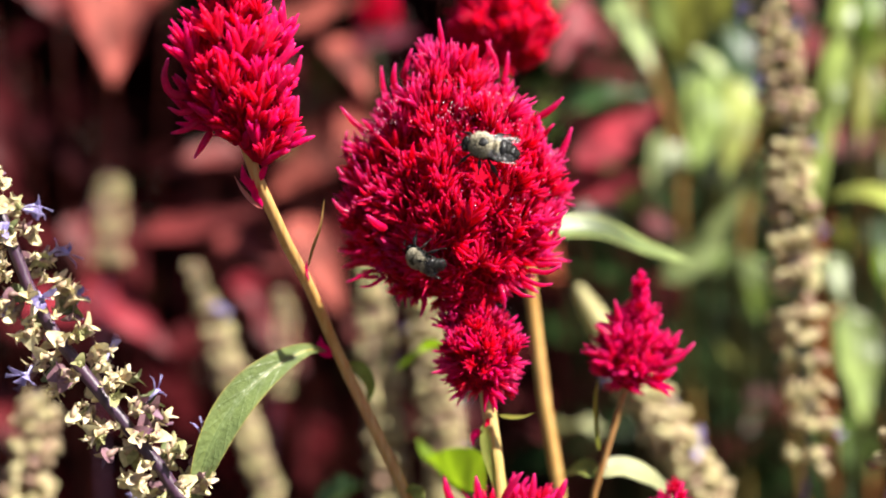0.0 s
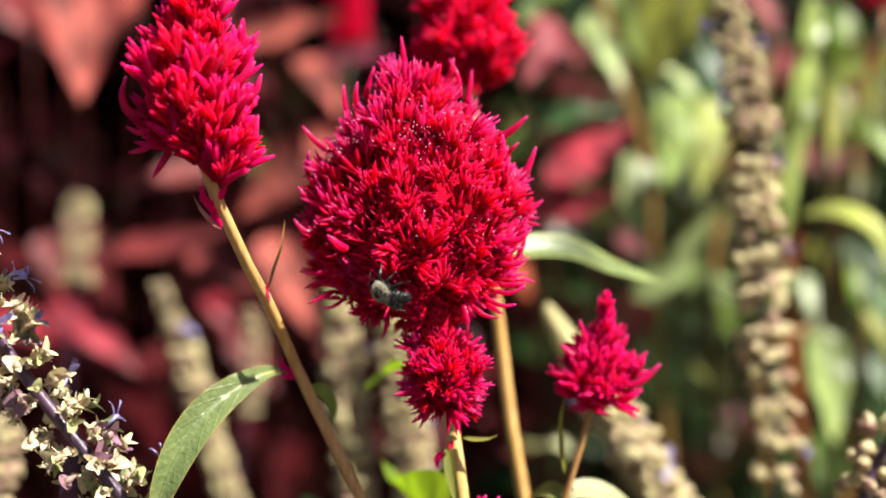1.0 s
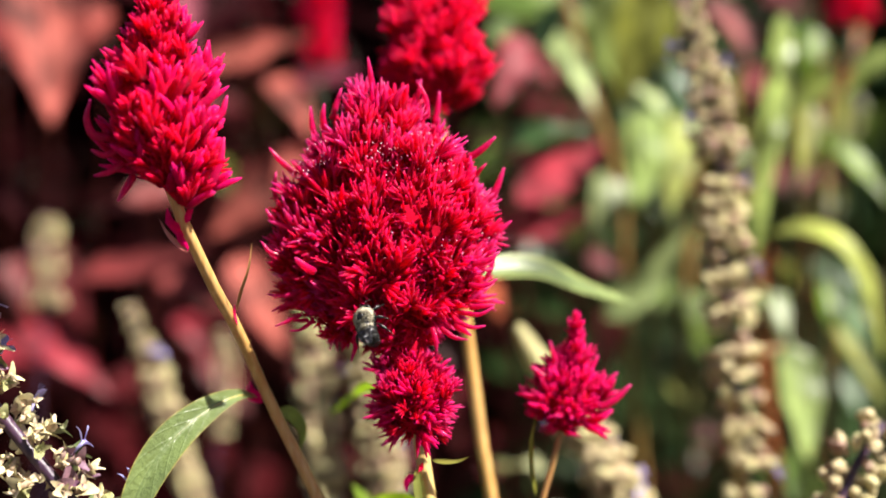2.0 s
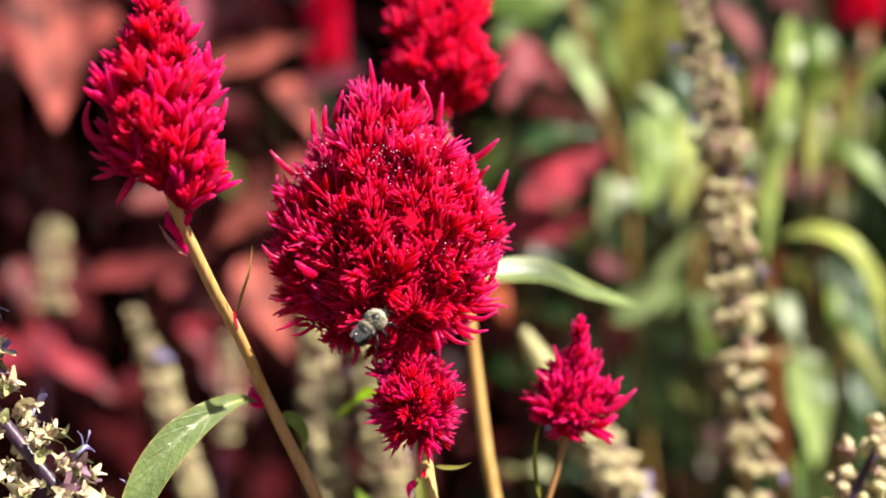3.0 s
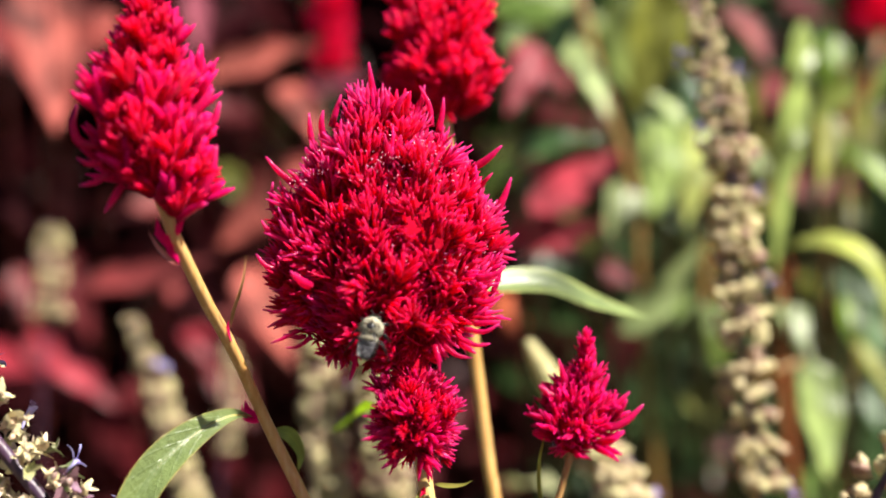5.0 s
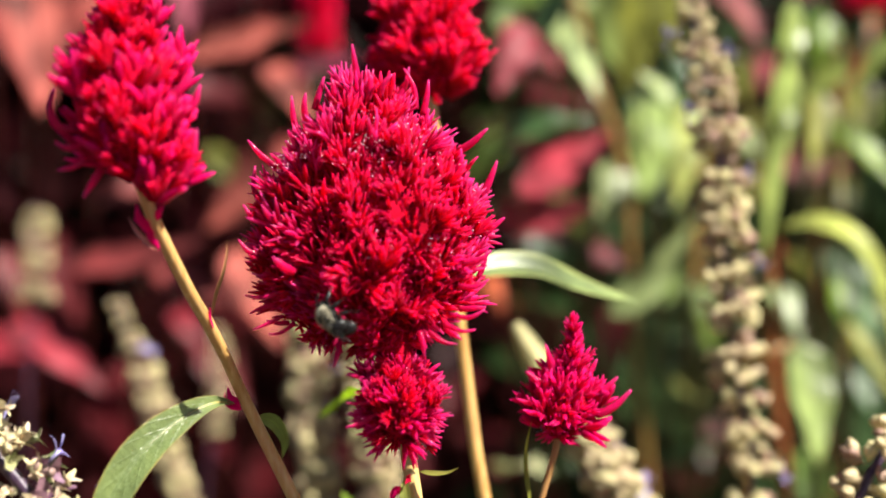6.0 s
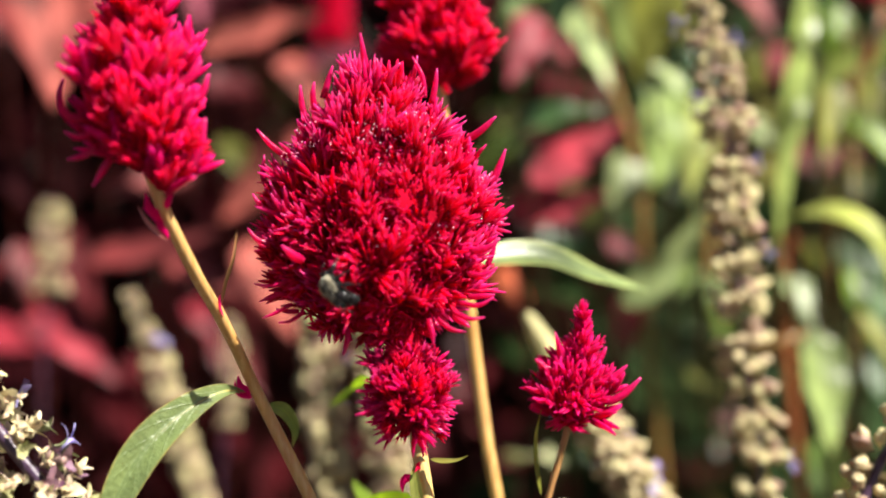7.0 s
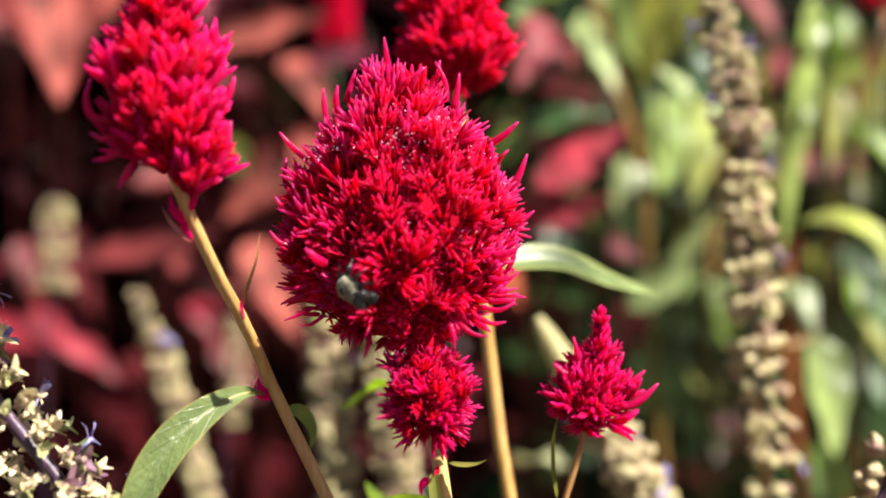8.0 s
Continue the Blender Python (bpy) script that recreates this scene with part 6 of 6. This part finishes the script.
            tube(bm, path, [mm * (0.36 - 0.1 * i / 12 + (0.22 if 5 <= i <= 7 else 0) - (0.12 if i > 8 else 0)) for i in range(13)], 6, 0.7)
            part("leg", bm, BLACK, p)
        # fore and hind wing, folded back over the abdomen
    wings = []
    for s in (-1, 1):
        for name, l, w, y in (("fore_wing", 7.8, 2.2, 0.4), ("hind_wing", 5.4, 1.5, -0.5)):
            bm = bmesh.new()
            uvl = bm.loops.layers.uv.verify()
            rows = []
            for i in range(13):
                u = i / 12
                hw = w * 0.5 * (0.10 + 0.90 * math.sin(math.pi * min(1, 0.08 + 0.82 * u ** 1.25)) ** 0.8)
                rows.append([(bm.verts.new(Vector((k * hw + s * 0.05 * l * u * u, -l * u, 0.10 * k * k + 0.12 * math.sin(9 * k + 4 * u))) * mm), (0.5 + 0.5 * k * w / l, u)) for k in (-1, -0.5, 0, 0.5, 1)])
            for a, b in zip(rows, rows[1:]):
                for k in range(4):
                    four = (a[k], a[k + 1], b[k + 1], b[k])
                    f = bm.faces.new([v for v, _ in four])
                    for loop, (_, uvs) in zip(f.loops, four):
                        loop[uvl].uv = uvs
            wing = part(name, bm, WING, p, "veined smoky wing")
            wings.append((wing, s, y))
            wing.location = Vector((s * 1.2, y, 1.6)) * mm
            wing.rotation_euler = (radians(10), radians(s * 10), radians(-s * (5 if name == "fore_wing" else 2)))
    return p, wings


def small_fly():
    """A tiny fly: body along +y."""
    p = thing("small_fly", (0, 0, 0), "tiny dark fly with clear wings", "fly")
    mm = 0.001
    for name, c, r in (("thorax", (0, 0, 0), (0.6, 0.7, 0.6)), ("head", (0, 0.95, -0.05), (0.55, 0.35, 0.5)), ("abdomen", (0, -1.2, -0.1), (0.55, 1.0, 0.5))):
        bm = bmesh.new()
        ball(bm, [v * mm for v in c], [v * mm for v in r], 12, 8)
        part(name, bm, BLACK, p)
    for s in (-1, 1):
        bm = bmesh.new()
        blade(bm, [Vector((s * (0.3 + 2.2 * u), -0.2 - 0.9 * u, 0.45 + 0.3 * u)) * mm for u in (0, 0.25, 0.5, 0.75, 1)], 1.0 * mm, (0, 0, 1), cells=4, fold=0.05)
        part("wing", bm, WING, p)
        for y in (0.5, 0, -0.5):
            bm = bmesh.new()
            tube(bm, [Vector(v) * mm for v in ((s * 0.3, y, -0.4), (s * 0.9, y * 1.6, -0.5), (s * 1.1, y * 2, -1.1))], [0.07 * mm, 0.06 * mm, 0.04 * mm], 5)
            part("leg", bm, BLACK, p)
    return p


FLY = small_fly()
BEE_A, WINGS_A = bumblebee("buff and black bumblebee taking off from the flower head", 1, 4, 1.1)
BEE_B, WINGS_B = bumblebee("buff and black bumblebee crawling over the flower head", 2, 20, 0.92)


# ---------------------------------------------------------------- what moves
def motions():
    walk(BEE_A, [
        (0.0, pose(0.0083, 0.3318, 0.7641, 20.3, -58.3, 70.6)),
        (0.1, pose(0.0071, 0.3321, 0.7657, 46.8, -50.6, 45.3)),
        (0.2, pose(0.0051, 0.3348, 0.7695, 70.5, -33.1, 19.9)),
        (0.3, pose(0.0042, 0.3386, 0.7740, 77.1, -19.0, 10.3)),
        (0.4, pose(0.0011, 0.3421, 0.7763, 70.0, -30.1, -2.6)),
        (0.5, pose(0.0006, 0.3447, 0.7797, 54.9, -11.7, 19.7)),
        (0.6, pose(0.0028, 0.3458, 0.7859, 56.8, -3.6, 2.0)),
        (0.7, pose(0.0093, 0.3499, 0.7978, 47.3, 3.3, -2.9)),
        (0.8, pose(0.0206, 0.3686, 0.8171, 47.2, 9.6, -10.4)),
        (1.0, pose(0.0657, 0.4401, 0.8772, 42.2, 11.2, -23.1)),
        (1.5, pose(0.3599, 0.8921, 1.2524, 49.4, 9.4, -41.7)),
        (2.5, pose(1.4216, 1.9046, 2.3876, 47.8, 11.3, -53.5)),
        (8.0, pose(1.5022, 2.0172, 2.4503, 48.0, 11.3, -53.4)),
    ])
    for wing, s, y in WINGS_A:
        rest = pose(s * 0.0014, y * 0.001, 0.0016, 8, s * 10, s * 6)
        up = pose(s * 0.00135, y * 0.001, 0.00135, 0, -s * 38, s * 78)
        down = pose(s * 0.00135, y * 0.001, 0.00135, 0, s * 12, s * 84)
        opening = pose(s * 0.0014, y * 0.001, 0.0016, 4, s * 8, s * (56 if s > 0 else 12))
        rows = [(0.0, rest), (0.4, rest), (0.5, opening)] + [(0.6 + 0.1 * k / 3, up if k % 2 else down) for k in range(24)] + [(8.0, down)]
        walk(wing, rows)
    walk(BEE_B, [
        (0.0, pose(-0.0057, 0.3340, 0.7391, 124.6, -55.8, -77.1)),
        (0.2, pose(-0.0060, 0.3337, 0.7374, 151.2, -66.7, -97.0)),
        (0.4, pose(-0.0082, 0.3333, 0.7349, -177.1, -71.4, -121.2)),
        (0.6, pose(-0.0065, 0.3336, 0.7367, 141.9, -63.5, -89.0)),
        (0.8, pose(-0.0040, 0.3339, 0.7384, 131.3, -59.9, -82.5)),
        (1.0, pose(-0.0050, 0.3345, 0.7362, 125.5, -57.2, -78.7)),
        (1.2, pose(-0.0050, 0.3343, 0.7348, 124.5, -56.6, -78.0)),
        (1.5, pose(-0.0037, 0.3354, 0.7353, 68.5, -46.8, -34.2)),
        (1.7, pose(-0.0029, 0.3353, 0.7347, 66.1, -42.4, -34.6)),
        (2.2, pose(-0.0013, 0.3343, 0.7352, 44.6, -10.5, -15.3)),
        (2.8, pose(-0.0004, 0.3343, 0.7352, 35.5, 32.2, -29.2)),
        (3.0, pose(0.0001, 0.3344, 0.7356, 35.5, 32.1, -29.1)),
        (3.5, pose(0.0005, 0.3345, 0.7363, 39.1, 23.4, -22.0)),
        (4.0, pose(0.0005, 0.3347, 0.7373, 41.4, 22.6, -18.1)),
        (4.2, pose(0.0004, 0.3346, 0.7370, 45.2, 15.8, -13.3)),
        (4.8, pose(-0.0001, 0.3345, 0.7364, 48.1, 11.0, -10.2)),
        (5.3, pose(-0.0007, 0.3346, 0.7366, 51.4, 2.0, -11.3)),
        (5.5, pose(-0.0012, 0.3345, 0.7363, 52.9, -7.0, -16.7)),
        (5.6, pose(-0.0017, 0.3344, 0.7357, 52.0, -15.6, -14.6)),
        (5.7, pose(-0.0049, 0.3343, 0.7353, 67.8, -51.7, -28.7)),
        (5.9, pose(-0.0058, 0.3344, 0.7359, 110.8, -51.7, -72.9)),
        (6.1, pose(-0.0061, 0.3347, 0.7373, 114.3, -54.2, -75.4)),
        (6.3, pose(-0.0072, 0.3352, 0.7403, 107.0, -50.3, -71.7)),
        (6.5, pose(-0.0069, 0.3352, 0.7402, 103.6, -48.7, -70.3)),
        (7.0, pose(-0.0069, 0.3352, 0.7399, 106.5, -49.2, -70.7)),
        (7.5, pose(-0.0078, 0.3352, 0.7401, 111.1, -51.1, -72.3)),
        (8.0, pose(-0.0080, 0.3352, 0.7404, 113.4, -52.5, -73.6)),
    ])
    walk(FLY, [
        (0.0, pose(0.0220, 0.4149, 0.7317, 79.9, 3.6, -1.4)),
        (7.3, pose(0.0215, 0.4154, 0.7341, 79.9, 4.1, -1.6)),
        (7.4, pose(0.0248, 0.4124, 0.7199, -78.0, 2.3, -154.9)),
        (7.5, pose(0.0292, 0.4105, 0.7095, 17.1, 42.3, -76.1)),
        (7.6, pose(0.0301, 0.4123, 0.7198, 82.6, 18.9, 6.7)),
        (7.7, pose(0.0405, 0.4064, 0.7151, -38.9, 38.4, -122.3)),
        (7.8, pose(0.0514, 0.4005, 0.7100, -36.8, 38.9, -120.5)),
        (8.0, pose(0.0500, 0.3839, 0.7111, -26.1, 41.1, -111.4)),
    ])
    walk(SWAYING, [
        (0.0, pose(0.11831, 0.49550, 0.00025, 0, 0.000, 0)),
        (0.5, pose(0.12082, 0.49550, 0.00034, 0, -0.280, 0)),
        (1.0, pose(0.12095, 0.49550, 0.00073, 0, -0.305, 0)),
        (1.5, pose(0.12507, 0.49550, 0.00067, 0, -0.631, 0)),
        (3.0, pose(0.12463, 0.49550, 0.00018, 0, -0.722, 0)),
        (3.5, pose(0.12907, 0.49550, 0.00033, 0, -1.177, 0)),
        (4.0, pose(0.13187, 0.49550, 0.00084, 0, -1.486, 0)),
        (5.5, pose(0.12407, 0.49550, 0.00035, 0, -0.709, 0)),
        (6.0, pose(0.12996, 0.49550, 0.00047, 0, -1.216, 0)),
        (6.5, pose(0.13468, 0.49550, 0.00037, 0, -1.628, 0)),
        (7.0, pose(0.12785, 0.49550, 0.00054, 0, -1.121, 0)),
        (7.5, pose(0.13742, 0.49550, 0.00037, 0, -2.036, 0)),
        (8.0, pose(0.12876, 0.49550, 0.00133, 0, -1.137, 0)),
    ])
    walk(LEANING, [
        (0.0, pose(0.00000, 0.35000, 0.00000, 0, 0.000, 0)),
        (0.5, pose(0.00019, 0.35000, -0.00029, 0, 0.000, 0)),
        (1.0, pose(0.00018, 0.35000, -0.00054, 0, 0.000, 0)),
        (1.5, pose(0.00037, 0.35000, -0.00058, 0, 0.000, 0)),
        (3.0, pose(0.00104, 0.35000, -0.00046, 0, 0.000, 0)),
        (3.5, pose(0.00219, 0.35000, -0.00060, 0, 0.000, 0)),
        (4.0, pose(0.00206, 0.35000, -0.00037, 0, 0.000, 0)),
        (5.5, pose(0.00180, 0.35000, -0.00010, 0, 0.000, 0)),
        (6.0, pose(0.00239, 0.35000, -0.00046, 0, 0.000, 0)),
        (6.5, pose(0.00299, 0.35000, -0.00069, 0, 0.000, 0)),
        (7.0, pose(0.00248, 0.35000, -0.00051, 0, 0.000, 0)),
        (7.5, pose(0.00287, 0.35000, -0.00075, 0, 0.000, 0)),
        (8.0, pose(0.00227, 0.35000, -0.00031, 0, 0.000, 0)),
    ])


motions()
